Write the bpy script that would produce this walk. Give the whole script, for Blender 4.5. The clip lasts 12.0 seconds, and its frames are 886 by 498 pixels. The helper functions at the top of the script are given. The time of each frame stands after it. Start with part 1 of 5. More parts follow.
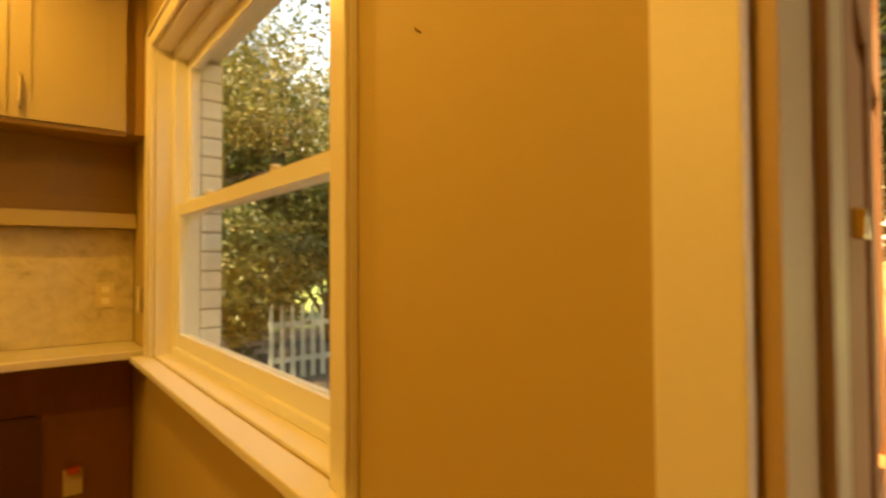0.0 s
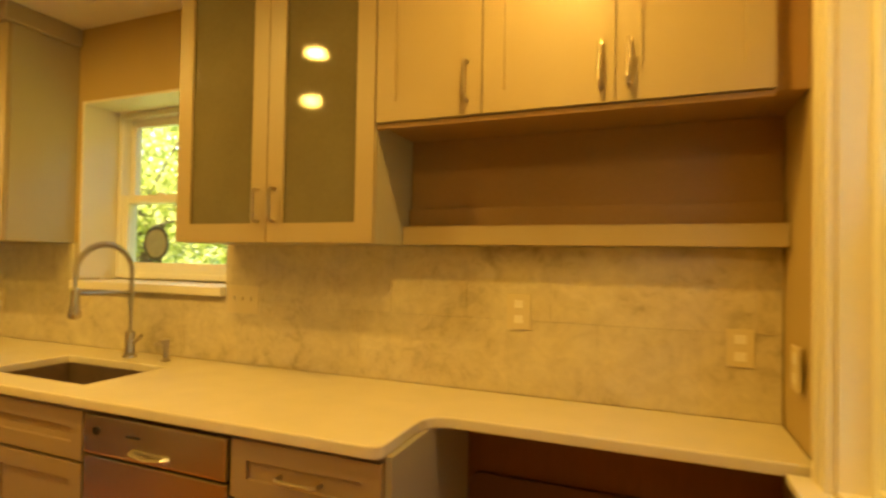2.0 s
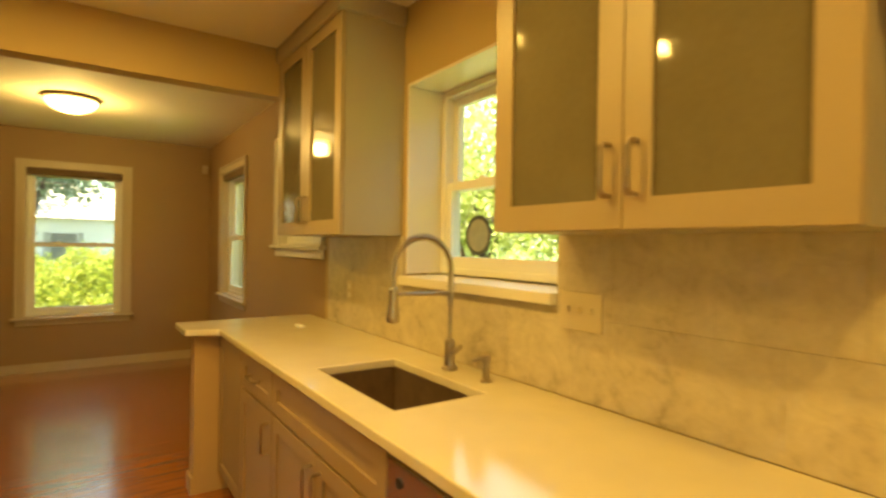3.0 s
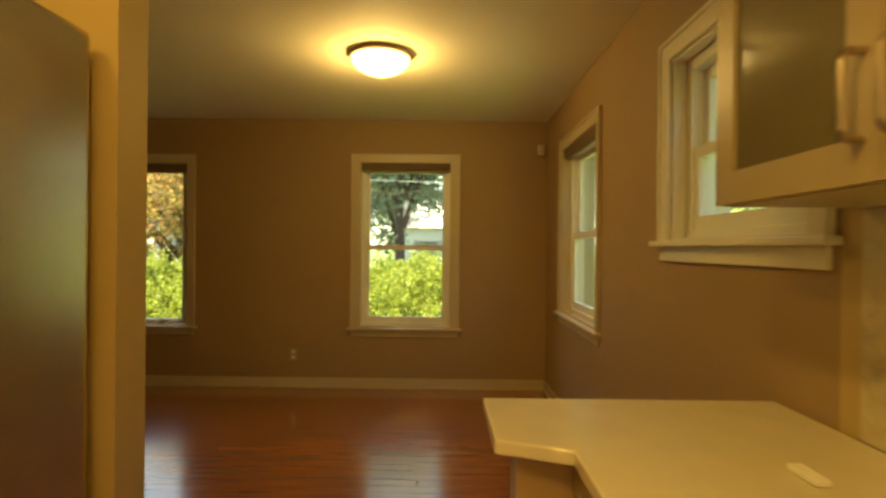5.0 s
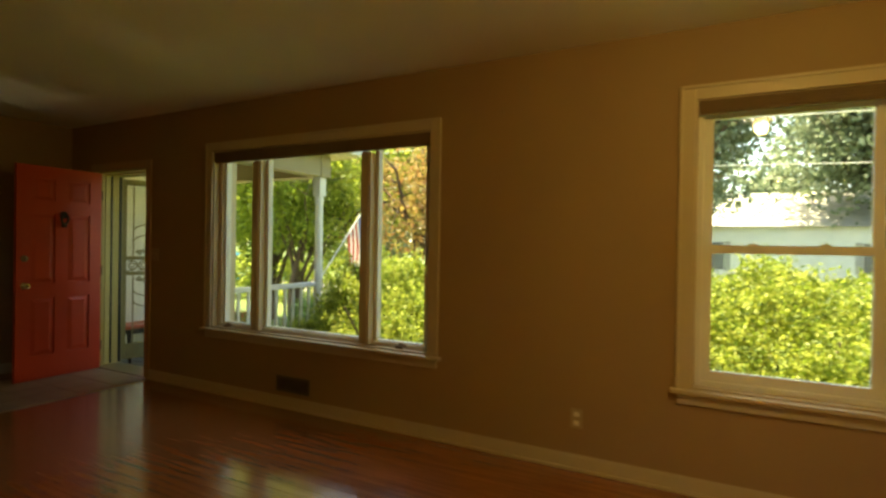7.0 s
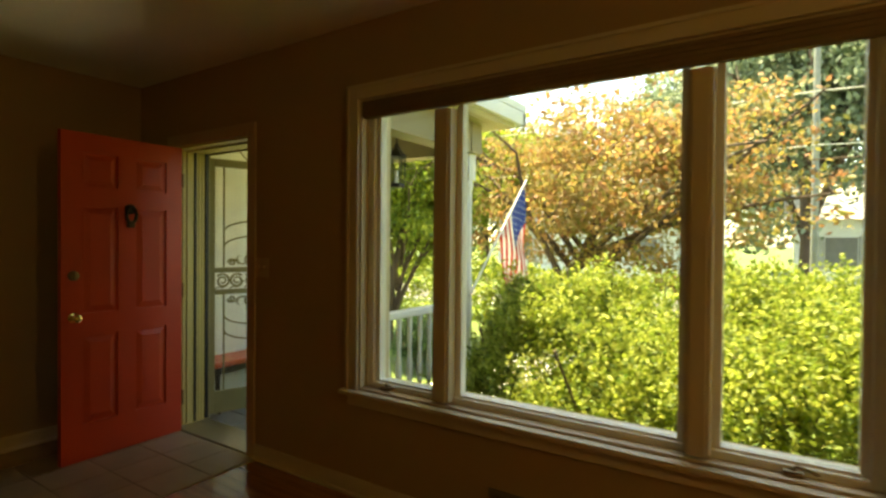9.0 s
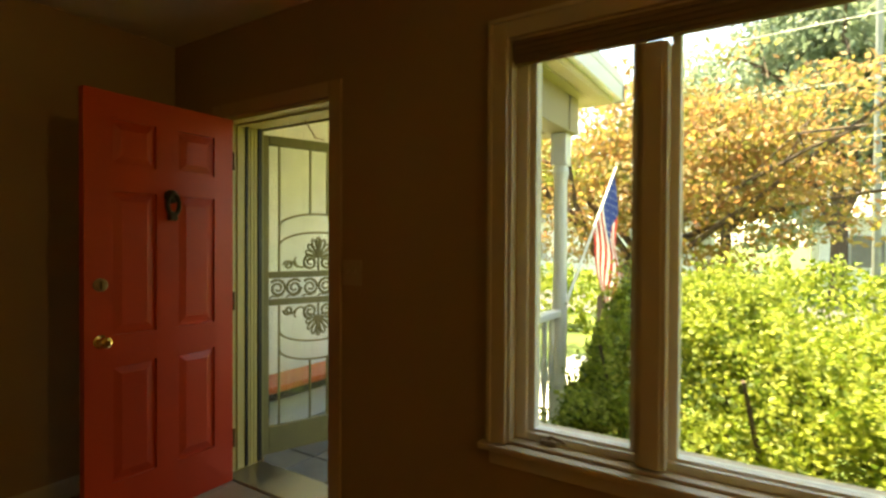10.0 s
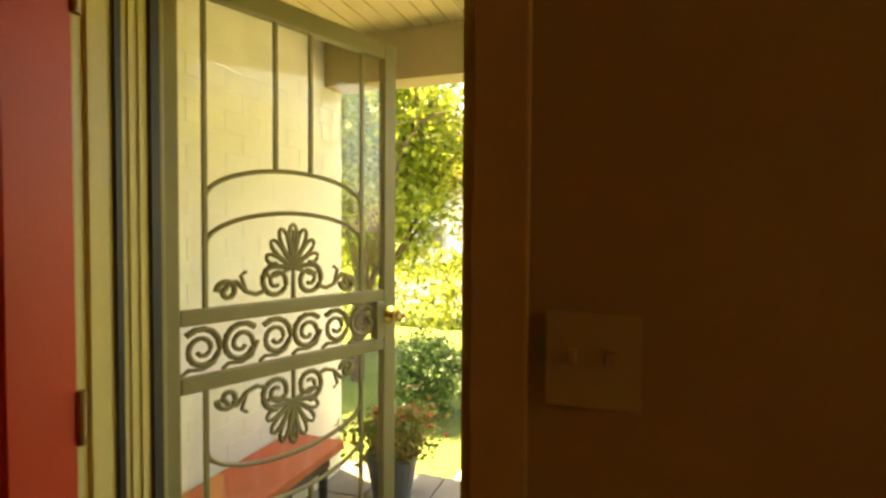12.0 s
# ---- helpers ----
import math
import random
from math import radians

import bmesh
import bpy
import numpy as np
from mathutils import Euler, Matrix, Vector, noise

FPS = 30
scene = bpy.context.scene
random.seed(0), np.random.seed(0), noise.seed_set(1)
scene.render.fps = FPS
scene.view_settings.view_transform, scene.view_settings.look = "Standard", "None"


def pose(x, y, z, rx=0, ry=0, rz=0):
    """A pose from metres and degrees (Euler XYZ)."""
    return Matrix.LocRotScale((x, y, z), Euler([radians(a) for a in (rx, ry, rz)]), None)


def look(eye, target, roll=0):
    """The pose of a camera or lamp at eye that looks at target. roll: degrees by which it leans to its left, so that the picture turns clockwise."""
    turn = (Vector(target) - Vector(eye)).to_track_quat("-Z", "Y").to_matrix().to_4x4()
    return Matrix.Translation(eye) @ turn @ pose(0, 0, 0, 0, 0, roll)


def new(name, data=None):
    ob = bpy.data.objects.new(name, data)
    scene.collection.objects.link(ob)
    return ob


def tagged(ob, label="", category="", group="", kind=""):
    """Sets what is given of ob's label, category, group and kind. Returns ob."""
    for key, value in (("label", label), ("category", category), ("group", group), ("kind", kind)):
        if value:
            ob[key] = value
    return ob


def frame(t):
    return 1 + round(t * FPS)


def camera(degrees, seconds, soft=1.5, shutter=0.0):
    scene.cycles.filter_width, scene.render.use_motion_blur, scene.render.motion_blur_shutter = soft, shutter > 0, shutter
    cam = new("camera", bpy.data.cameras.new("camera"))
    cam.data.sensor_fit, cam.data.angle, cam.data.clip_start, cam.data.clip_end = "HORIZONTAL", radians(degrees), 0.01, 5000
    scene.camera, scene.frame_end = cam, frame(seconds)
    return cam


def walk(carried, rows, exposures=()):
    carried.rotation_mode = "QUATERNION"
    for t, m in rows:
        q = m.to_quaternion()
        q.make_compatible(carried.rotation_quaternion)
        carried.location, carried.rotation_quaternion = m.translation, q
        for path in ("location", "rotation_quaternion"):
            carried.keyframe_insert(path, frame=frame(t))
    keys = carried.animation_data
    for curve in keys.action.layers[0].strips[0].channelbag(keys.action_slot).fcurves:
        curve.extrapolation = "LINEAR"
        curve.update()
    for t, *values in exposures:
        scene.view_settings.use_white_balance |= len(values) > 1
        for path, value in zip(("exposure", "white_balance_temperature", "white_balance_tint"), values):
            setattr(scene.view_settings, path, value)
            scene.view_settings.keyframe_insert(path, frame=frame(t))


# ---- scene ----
cam = camera(80.4, 12.0, soft=2.6, shutter=0.3)
PATH = [
    (0, (0.927, 1.157, 1.282), (2.19, 2.707, 1.328), -0.3), 
    (0.5, (1.023, 1.317, 1.374), (1.856, 3.135, 1.423), -0.1), 
    (1, (1.145, 1.524, 1.404), (1.321, 3.516, 1.44), 0.4), 
    (1.5, (1.122, 1.857, 1.401), (0.738, 3.819, 1.429), 0.9), 
    (2, (0.991, 2.177, 1.386), (0.255, 4.036, 1.426), 1.0), 
    (2.5, (0.835, 2.482, 1.415), (-0.449, 4.015, 1.418), 0.9), 
    (3, (0.437, 2.71, 1.394), (-1.21, 3.844, 1.382), 0.9), 
    (3.5, (0.05, 2.852, 1.381), (-1.756, 3.712, 1.367), 1.1), 
    (3.7, (-0.136, 2.93, 1.4), (-2.004, 3.644, 1.375), 1.0), 
    (5.3, (-1.827, 3.063, 1.309), (-3.819, 2.886, 1.313), 0.8), 
    (5.5, (-2.039, 3.023, 1.293), (-4.019, 2.74, 1.295), 1.0), 
    (6, (-2.519, 2.875, 1.38), (-4.469, 2.433, 1.345), 0.8), 
    (6.5, (-2.977, 2.674, 1.358), (-4.84, 1.947, 1.346), 0.8), 
    (6.7, (-3.122, 2.558, 1.332), (-4.939, 1.723, 1.33), 1.0), 
    (8.5, (-4.216, 0.81, 1.376), (-5.902, -0.265, 1.348), 0.6), 
    (9, (-4.388, 0.276, 1.376), (-6.058, -0.824, 1.351), 0.5), 
    (9.5, (-4.469, -0.258, 1.395), (-6.143, -1.352, 1.349), 0.3), 
    (10, (-4.663, -0.769, 1.352), (-6.344, -1.852, 1.328), 0.3), 
    (10.5, (-4.855, -1.303, 1.303), (-6.569, -2.334, 1.298), -0.5), 
    (11, (-5.177, -1.68, 1.39), (-6.924, -2.652, 1.32), 0.9), 
    (11.5, (-5.561, -2.075, 1.354), (-7.341, -2.986, 1.307), 0.7), 
    (12, (-5.826, -2.401, 1.365), (-7.708, -3.075, 1.299), 0.4), 
]
EXPOSURES = [(0.0, 2.72, 13600, 13), (1.0, 2.57, 13000, 12), (2.0, 2.95, 9800, 3), (2.5, 3.05, 9300, 2), (3.0, 3.1, 8600, 0), (3.7, 2.86, 8400, 0), (5.3, 2.58, 8700, 0), (6.7, 2.5, 9300, -1),
             (8.3, 2.55, 9700, 1), (9.5, 2.67, 9700, 1), (10.5, 3.33, 10000, 3), (11.2, 3.63, 11700, 7), (12.0, 3.3, 14200, 15)]
walk(cam, [(t, look(eye, target, roll)) for t, eye, target, roll in PATH], EXPOSURES)

# ---- world, sun and lamps ----
world = bpy.data.worlds.new("world")
scene.world = world
world.use_nodes = True
wn = world.node_tree.nodes
sky = wn.new("ShaderNodeTexSky")
sky.sky_type, sky.sun_disc = "NISHITA", False
SUN = Vector((-0.10, -0.26, 1.0)).normalized()
sky.sun_elevation = math.asin(SUN.z)
sky.sun_rotation = math.atan2(SUN.x, SUN.y)
world.node_tree.links.new(sky.outputs["Color"], wn["Background"].inputs["Color"])
wn["Background"].inputs["Strength"].default_value = 0.15
sun_data = bpy.data.lights.new("sun", "SUN")
sun_data.energy, sun_data.angle, sun_data.color = 5.0, radians(0.5), (1.0, 0.93, 0.8)
sun_ob = new("sun", sun_data)
sun_ob.matrix_world = look(SUN * 30, (0, 0, 0))

CEIL = 2.55
CANS = [(0.72, 3.22), (-0.78, 2.76), (-1.75, 2.77), (-1.35, 2.0), (0.6, 1.55)]
for (cx, cy), watts in zip(CANS, (1.85, 1.87, 1.8, 2.4, 1.95)):
    d = bpy.data.lights.new("downlight", "AREA")
    d.shape, d.size, d.energy, d.color, d.spread = "DISK", 0.11, watts, (1.0, 0.64, 0.175), radians(178)
    new("downlight", d).matrix_world = pose(cx, cy, CEIL - 0.012)
d = bpy.data.lights.new("bulb", "POINT")
d.energy, d.color, d.shadow_soft_size = 3.6, (1.0, 0.66, 0.25), 0.06
new("bulb", d).matrix_world = pose(-4.78, 2.63, 2.37)

# ---- materials ----
def material(name, colour, rough=0.6, second=None, scale=3.0, fine=60.0, bump=0.05, metal=0.0, spread=0.35, stretch=(1, 1, 1), vary=0.0, translucent=0.0, coat=0.0, spec=0.5):
    """Colour in broad stains and fine grain, with a fine relief."""
    m = bpy.data.materials.new(name)
    m.use_nodes = True
    n, l = m.node_tree.nodes, m.node_tree.links
    b = n["Principled BSDF"]
    b.inputs["Roughness"].default_value, b.inputs["Metallic"].default_value = rough, metal
    b.inputs["Coat Weight"].default_value, b.inputs["Specular IOR Level"].default_value = coat, spec
    second = second or tuple(c * (1 - spread * 0.5) for c in colour)
    tc, mp = n.new("ShaderNodeTexCoord"), n.new("ShaderNodeMapping")
    mp.inputs["Scale"].default_value = stretch
    place = n.new("ShaderNodeNewGeometry").outputs["Position"] if vary else tc.outputs["Object"]
    l.new(place, mp.inputs["Vector"])
    big, small = n.new("ShaderNodeTexNoise"), n.new("ShaderNodeTexNoise")
    for t, s, det in ((big, scale, 4), (small, fine, 3)):
        t.inputs["Scale"].default_value, t.inputs["Detail"].default_value = s, det
        l.new(mp.outputs["Vector"], t.inputs["Vector"])
    add = n.new("ShaderNodeMath")
    add.operation = "MULTIPLY_ADD"
    add.inputs[1].default_value = 0.35
    l.new(small.outputs["Fac"], add.inputs[0])
    l.new(big.outputs["Fac"], add.inputs[2])
    ramp = n.new("ShaderNodeValToRGB")
    ramp.color_ramp.elements[0].position, ramp.color_ramp.elements[1].position = 0.5, 0.85
    ramp.color_ramp.elements[0].color, ramp.color_ramp.elements[1].color = (*second, 1), (*colour, 1)
    l.new(add.outputs["Value"], ramp.inputs["Fac"])
    out = ramp.outputs["Color"]
    if vary:
        info, hsv = n.new("ShaderNodeObjectInfo"), n.new("ShaderNodeHueSaturation")
        mr = n.new("ShaderNodeMapRange")
        mr.inputs["To Min"].default_value, mr.inputs["To Max"].default_value = 1 - vary, 1 + vary
        l.new(info.outputs["Random"], mr.inputs["Value"])
        l.new(mr.outputs["Result"], hsv.inputs["Value"])
        l.new(out, hsv.inputs["Color"])
        out = hsv.outputs["Color"]
    l.new(out, b.inputs["Base Color"])
    bp = n.new("ShaderNodeBump")
    bp.inputs["Strength"].default_value, bp.inputs["Distance"].default_value = bump, 0.01
    l.new(small.outputs["Fac"], bp.inputs["Height"])
    l.new(bp.outputs["Normal"], b.inputs["Normal"])
    if translucent:
        tr, mix = n.new("ShaderNodeBsdfTranslucent"), n.new("ShaderNodeMixShader")
        mix.inputs["Fac"].default_value = translucent
        l.new(out, tr.inputs["Color"])
        l.new(b.outputs["BSDF"], mix.inputs[1])
        l.new(tr.outputs["BSDF"], mix.inputs[2])
        l.new(mix.outputs["Shader"], n["Material Output"].inputs["Surface"])
    return m


def leaf_material(name, colours, translucent=0.45):
    """Leaves that differ one by one."""
    m = material(name, colours[0], 0.55, translucent=translucent)
    n, l = m.node_tree.nodes, m.node_tree.links
    geo, ramp = n.new("ShaderNodeNewGeometry"), n.new("ShaderNodeValToRGB")
    l.new(geo.outputs["Random Per Island"], ramp.inputs["Fac"])
    while len(ramp.color_ramp.elements) < len(colours):
        ramp.color_ramp.elements.new(0.5)
    for i, c in enumerate(colours):
        ramp.color_ramp.elements[i].position = i / (len(colours) - 1)
        ramp.color_ramp.elements[i].color = (*c, 1)
    for node in n:
        if node.type in ("BSDF_PRINCIPLED", "BSDF_TRANSLUCENT"):
            l.new(ramp.outputs["Color"], node.inputs[0])
    return m


def glass_material(name, tint=(1, 1, 1), rough=0.0, gloss=0.08):
    m = bpy.data.materials.new(name)
    m.use_nodes = True
    n, l = m.node_tree.nodes, m.node_tree.links
    tr, gl, mix, fr = n.new("ShaderNodeBsdfTransparent"), n.new("ShaderNodeBsdfGlossy"), n.new("ShaderNodeMixShader"), n.new("ShaderNodeLayerWeight")
    tr.inputs["Color"].default_value, gl.inputs["Roughness"].default_value = (*tint, 1), rough
    up, sc = n.new("ShaderNodeMath"), n.new("ShaderNodeMath")
    up.operation, sc.operation = "POWER", "MULTIPLY_ADD"
    up.inputs[1].default_value, sc.inputs[1].default_value, sc.inputs[2].default_value = 4.5, 0.6, gloss * 0.4
    l.new(fr.outputs["Facing"], up.inputs[0])
    l.new(up.outputs["Value"], sc.inputs[0])
    l.new(sc.outputs["Value"], mix.inputs["Fac"])
    l.new(tr.outputs["BSDF"], mix.inputs[1])
    l.new(gl.outputs["BSDF"], mix.inputs[2])
    l.new(mix.outputs["Shader"], n["Material Output"].inputs["Surface"])
    return m


def glow_material(name, colour, strength):
    m = material(name, colour, 0.4)
    b = m.node_tree.nodes["Principled BSDF"]
    b.inputs["Emission Color"].default_value, b.inputs["Emission Strength"].default_value = (*colour, 1), strength
    return m


WALL = material("tan_wall_paint", (0.49, 0.355, 0.175), 0.62, scale=1.2, spread=0.12, fine=220, bump=0.06)
# House wall tan, darkened so the colour itself holds the living room's dimness.
LIVWALL = material("dimmed_wall_paint", (0.365, 0.238, 0.125), 0.62, scale=1.2, spread=0.14, fine=220, bump=0.06)
# Trim paint lowered to include the dim, backlit look; kitchen trim stays bright.
LIVTRIM = material("dimmed_trim_paint", (0.56, 0.46, 0.31), 0.4, scale=2.0, spread=0.14, fine=90, bump=0.03)
LOWCAB = material("brown_taupe_cabinet_paint", (0.33, 0.235, 0.15), 0.4, scale=2.5, spread=0.16, fine=120, bump=0.03)
CEILING = material("ceiling_paint", (0.82, 0.77, 0.62), 0.75, scale=1.0, spread=0.08, fine=180, bump=0.08)
TRIM = material("white_trim_paint", (0.78, 0.72, 0.60), 0.35, scale=2.0, spread=0.12, fine=90, bump=0.03)
VINYL = material("white_vinyl", (0.80, 0.78, 0.70), 0.4, scale=2.0, spread=0.1, fine=90, bump=0.02)
CABINET = material("taupe_cabinet_paint", (0.39, 0.30, 0.185), 0.38, scale=2.5, spread=0.14, fine=120, bump=0.03)
CABSIDE = material("grey_cabinet_side", (0.40, 0.35, 0.26), 0.42, scale=2.0, spread=0.12, fine=120, bump=0.03)
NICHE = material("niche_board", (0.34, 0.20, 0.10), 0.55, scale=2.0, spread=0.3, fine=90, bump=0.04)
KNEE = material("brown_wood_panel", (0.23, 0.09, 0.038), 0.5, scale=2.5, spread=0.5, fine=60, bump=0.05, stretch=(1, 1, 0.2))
QUARTZ = material("cream_quartz", (0.66, 0.59, 0.45), 0.12, scale=9, spread=0.1, fine=260, bump=0.01)
STONE = material("travertine_tile", (0.60, 0.52, 0.375), 0.3, scale=9.0, fine=40, bump=0.05, vary=0.025)


def vein(m, light, mid, dark):
    """Cloudy stone: broad drifts broken by finer mottling and thin darker veins."""
    n, l = m.node_tree.nodes, m.node_tree.links
    place = n.new("ShaderNodeNewGeometry").outputs["Position"]
    ramp, total = n.new("ShaderNodeValToRGB"), None
    for size, detail, warp, weight in ((2.6, 3, 0.6, 0.42), (9.0, 6, 1.4, 0.36), (30.0, 5, 0.8, 0.22)):
        t, add = n.new("ShaderNodeTexNoise"), n.new("ShaderNodeMath")
        t.inputs["Scale"].default_value, t.inputs["Detail"].default_value, t.inputs["Distortion"].default_value = size, detail, warp
        t.inputs["Roughness"].default_value = 0.65
        l.new(place, t.inputs["Vector"])
        add.operation = "MULTIPLY_ADD"
        add.inputs[1].default_value, add.inputs[2].default_value = weight, 0.0
        l.new(t.outputs["Fac"], add.inputs[0])
        if total is not None:
            l.new(total, add.inputs[2])
        total = add.outputs["Value"]
    r = ramp.color_ramp
    r.elements[0].position, r.elements[0].color = 0.36, (*dark, 1)
    r.elements[1].position, r.elements[1].color = 0.60, (*light, 1)
    e = r.elements.new(0.47)
    e.color = (*mid, 1)
    l.new(total, ramp.inputs["Fac"])
    for node in n:
        if node.type == "HUE_SAT":
            l.new(ramp.outputs["Color"], node.inputs["Color"])


vein(STONE, (0.63, 0.55, 0.40), (0.52, 0.44, 0.305), (0.34, 0.275, 0.175))
GROUT = material("grout", (0.52, 0.44, 0.31), 0.85, scale=8, bump=0.1)
PLATE = material("cream_plate", (0.62, 0.52, 0.34), 0.4, spread=0.05, bump=0.01)
DARKPLATE = material("brown_switch_plate", (0.42, 0.32, 0.19), 0.45, spread=0.05, bump=0.01)
STEEL = material("brushed_steel", (0.62, 0.57, 0.5), 0.27, metal=1.0, scale=3, fine=150, stretch=(0.05, 1, 1), spread=0.15, bump=0.03)
NICKEL = material("brushed_nickel", (0.47, 0.40, 0.31), 0.3, metal=1.0, spread=0.1, bump=0.01)
BRASS = material("polished_brass", (0.85, 0.62, 0.28), 0.15, metal=1.0, spread=0.1, bump=0.01)
BRONZE = material("aged_brass", (0.33, 0.24, 0.14), 0.4, metal=1.0, spread=0.4, bump=0.05)
BLACK = material("black_gap", (0.012, 0.01, 0.008), 0.5)
SINK = material("dark_sink_steel", (0.26, 0.18, 0.13), 0.4, metal=0.65, scale=20, fine=200, bump=0.03)
WOOD = material("red_oak_floor", (0.34, 0.115, 0.038), 0.2, second=(0.23, 0.072, 0.024), scale=3, fine=34, stretch=(9, 0.7, 1), bump=0.03, vary=0.05, coat=1.0)
WOOD.node_tree.nodes["Principled BSDF"].inputs["Coat Roughness"].default_value = 0.14
TILE = material("entry_stone_tile", (0.30, 0.22, 0.15), 0.35, scale=5, fine=50, bump=0.05, vary=0.1)
RED = material("red_door_paint", (0.56, 0.045, 0.013), 0.45, scale=2.5, spread=0.25, fine=110, bump=0.04)
BROWN = material("brown_door_stain", (0.26, 0.095, 0.025), 0.7, scale=3, spread=0.35, fine=70, bump=0.05, stretch=(1, 1, 0.15))
SHADE = material("woven_shade", (0.20, 0.13, 0.075), 0.8, scale=5, spread=0.3, fine=160, bump=0.1)
IRON = material("olive_ironwork", (0.26, 0.22, 0.10), 0.45, scale=6, spread=0.25, fine=120, bump=0.03)
PANE = glass_material("window_glass", (0.97, 0.98, 0.96))
CABGLASS = material("seeded_cabinet_glass", (0.24, 0.205, 0.13), 0.05, scale=3, spread=0.3, fine=70, bump=0.02)
cn, cl = CABGLASS.node_tree.nodes, CABGLASS.node_tree.links
see, blend = cn.new("ShaderNodeBsdfTransparent"), cn.new("ShaderNodeMixShader")
see.inputs["Color"].default_value, blend.inputs["Fac"].default_value = (0.6, 0.56, 0.45, 1), 0.28
cl.new(cn["Principled BSDF"].outputs["BSDF"], blend.inputs[1])
cl.new(see.outputs["BSDF"], blend.inputs[2])
cl.new(blend.outputs["Shader"], cn["Material Output"].inputs["Surface"])
CREAM = material("cream_jamb_paint", (0.55, 0.47, 0.18), 0.4, scale=2, spread=0.2, fine=80, bump=0.04)
# White fence paint greyed to carry the yard's shade; the utility pole shares it.
FENCEGREY = material("shade_grey_fence_paint", (0.28, 0.29, 0.25), 0.7, scale=4, spread=0.4, fine=50, bump=0.1)
SHELL = material("house_cladding", (0.70, 0.68, 0.60), 0.7, scale=2, spread=0.15, fine=60, bump=0.08)
BRICK = material("white_painted_brick", (0.78, 0.76, 0.70), 0.7, scale=6, spread=0.2, fine=70, bump=0.2, vary=0.02)
MORTAR = material("dirty_mortar", (0.34, 0.31, 0.26), 0.9, scale=9, bump=0.2)
PORCHWOOD = material("porch_ceiling_paint", (0.52, 0.44, 0.24), 0.6, scale=2, spread=0.15, fine=70, bump=0.04)
SLATE = material("porch_slate", (0.20, 0.19, 0.17), 0.6, scale=4, spread=0.4, fine=50, bump=0.15, vary=0.15)
BENCHRED = material("red_bench_paint", (0.55, 0.09, 0.03), 0.4, scale=4, spread=0.25, fine=80, bump=0.04)
DARKWOOD = material("dark_bench_leg", (0.03, 0.018, 0.012), 0.4, spread=0.3)
GRASS = material("lawn", (0.12, 0.17, 0.03), 0.9, second=(0.05, 0.085, 0.015), scale=1.5, fine=30, bump=0.6)
ASPHALT = material("asphalt", (0.09, 0.085, 0.08), 0.9, scale=2, fine=90, bump=0.3)
BARK = material("bark", (0.09, 0.06, 0.04), 0.9, scale=6, fine=40, stretch=(1, 1, 0.25), bump=0.5)
HEDGE = leaf_material("hedge_leaf", [(0.07, 0.13, 0.02), (0.27, 0.34, 0.05), (0.50, 0.52, 0.12)], 0.55)
GREEN = leaf_material("tree_leaf", [(0.09, 0.15, 0.02), (0.24, 0.31, 0.04), (0.44, 0.47, 0.09)], 0.55)
# Paler copy of the tree leaf, with bright sun put into its colour.
SUNLIT = leaf_material("leaf_painted_sunlit", [(0.20, 0.27, 0.06), (0.42, 0.48, 0.14), (0.60, 0.62, 0.28)], 0.6)
MAPLE = leaf_material("maple_leaf", [(0.15, 0.17, 0.04), (0.33, 0.25, 0.07), (0.33, 0.15, 0.07), (0.40, 0.33, 0.12)], 0.55)
# Far foliage lightened and greyed, so the leaf colour holds the haze.
SPRUCE = leaf_material("hazed_tree_leaf", [(0.13, 0.18, 0.11), (0.23, 0.29, 0.18), (0.34, 0.40, 0.27)])
BUSH = leaf_material("dark_bush_leaf", [(0.015, 0.045, 0.012), (0.035, 0.09, 0.022), (0.07, 0.14, 0.035)], 0.25)
# Darker copy of the tree leaf; the yard's shade is put into its colour.
YARD = leaf_material("leaf_painted_shaded", [(0.03, 0.05, 0.01), (0.07, 0.085, 0.02), (0.14, 0.14, 0.04)], 0.35)
MULCH = material("leaf_mulch", (0.075, 0.052, 0.034), 0.95, second=(0.03, 0.022, 0.015), scale=2, fine=25, bump=0.5)
FLOWER = leaf_material("red_flower", [(0.42, 0.05, 0.025), (0.16, 0.17, 0.04), (0.13, 0.19, 0.04), (0.24, 0.28, 0.07)], 0.3)
POT = material("grey_flower_pot", (0.12, 0.13, 0.14), 0.6, spread=0.3)
WHITEWOOD = material("white_painted_wood", (0.78, 0.77, 0.72), 0.5, scale=3, spread=0.2, fine=60, bump=0.05)


# ---- building tools ----
def thing(name, label, category, group="", kind="", at=(0, 0, 0)):
    ob = new(name)
    ob.location = at
    ob.empty_display_size = 0.1
    return tagged(ob, label, category, group, kind)


def part(name, bm, mat, parent=None, label="", m=None):
    if m is not None:
        bm.transform(m)
    if parent is not None:
        bm.transform(Matrix.Translation(-Vector(world_of(parent))))
    me = bpy.data.meshes.new(name)
    bmesh.ops.recalc_face_normals(bm, faces=bm.faces)
    bm.to_mesh(me)
    bm.free()
    me.materials.append(mat)
    ob = new(name, me)
    if parent is not None:
        ob.parent = parent
    if label:
        ob["label"] = label
    return ob


def world_of(ob):
    p = Vector(ob.location)
    while ob.parent is not None:
        ob = ob.parent
        p += ob.location
    return p


def solid(name, bm, mat, label, category, kind="", m=None, group=""):
    return tagged(part(name, bm, mat, None, "", m), label, category, group, kind)


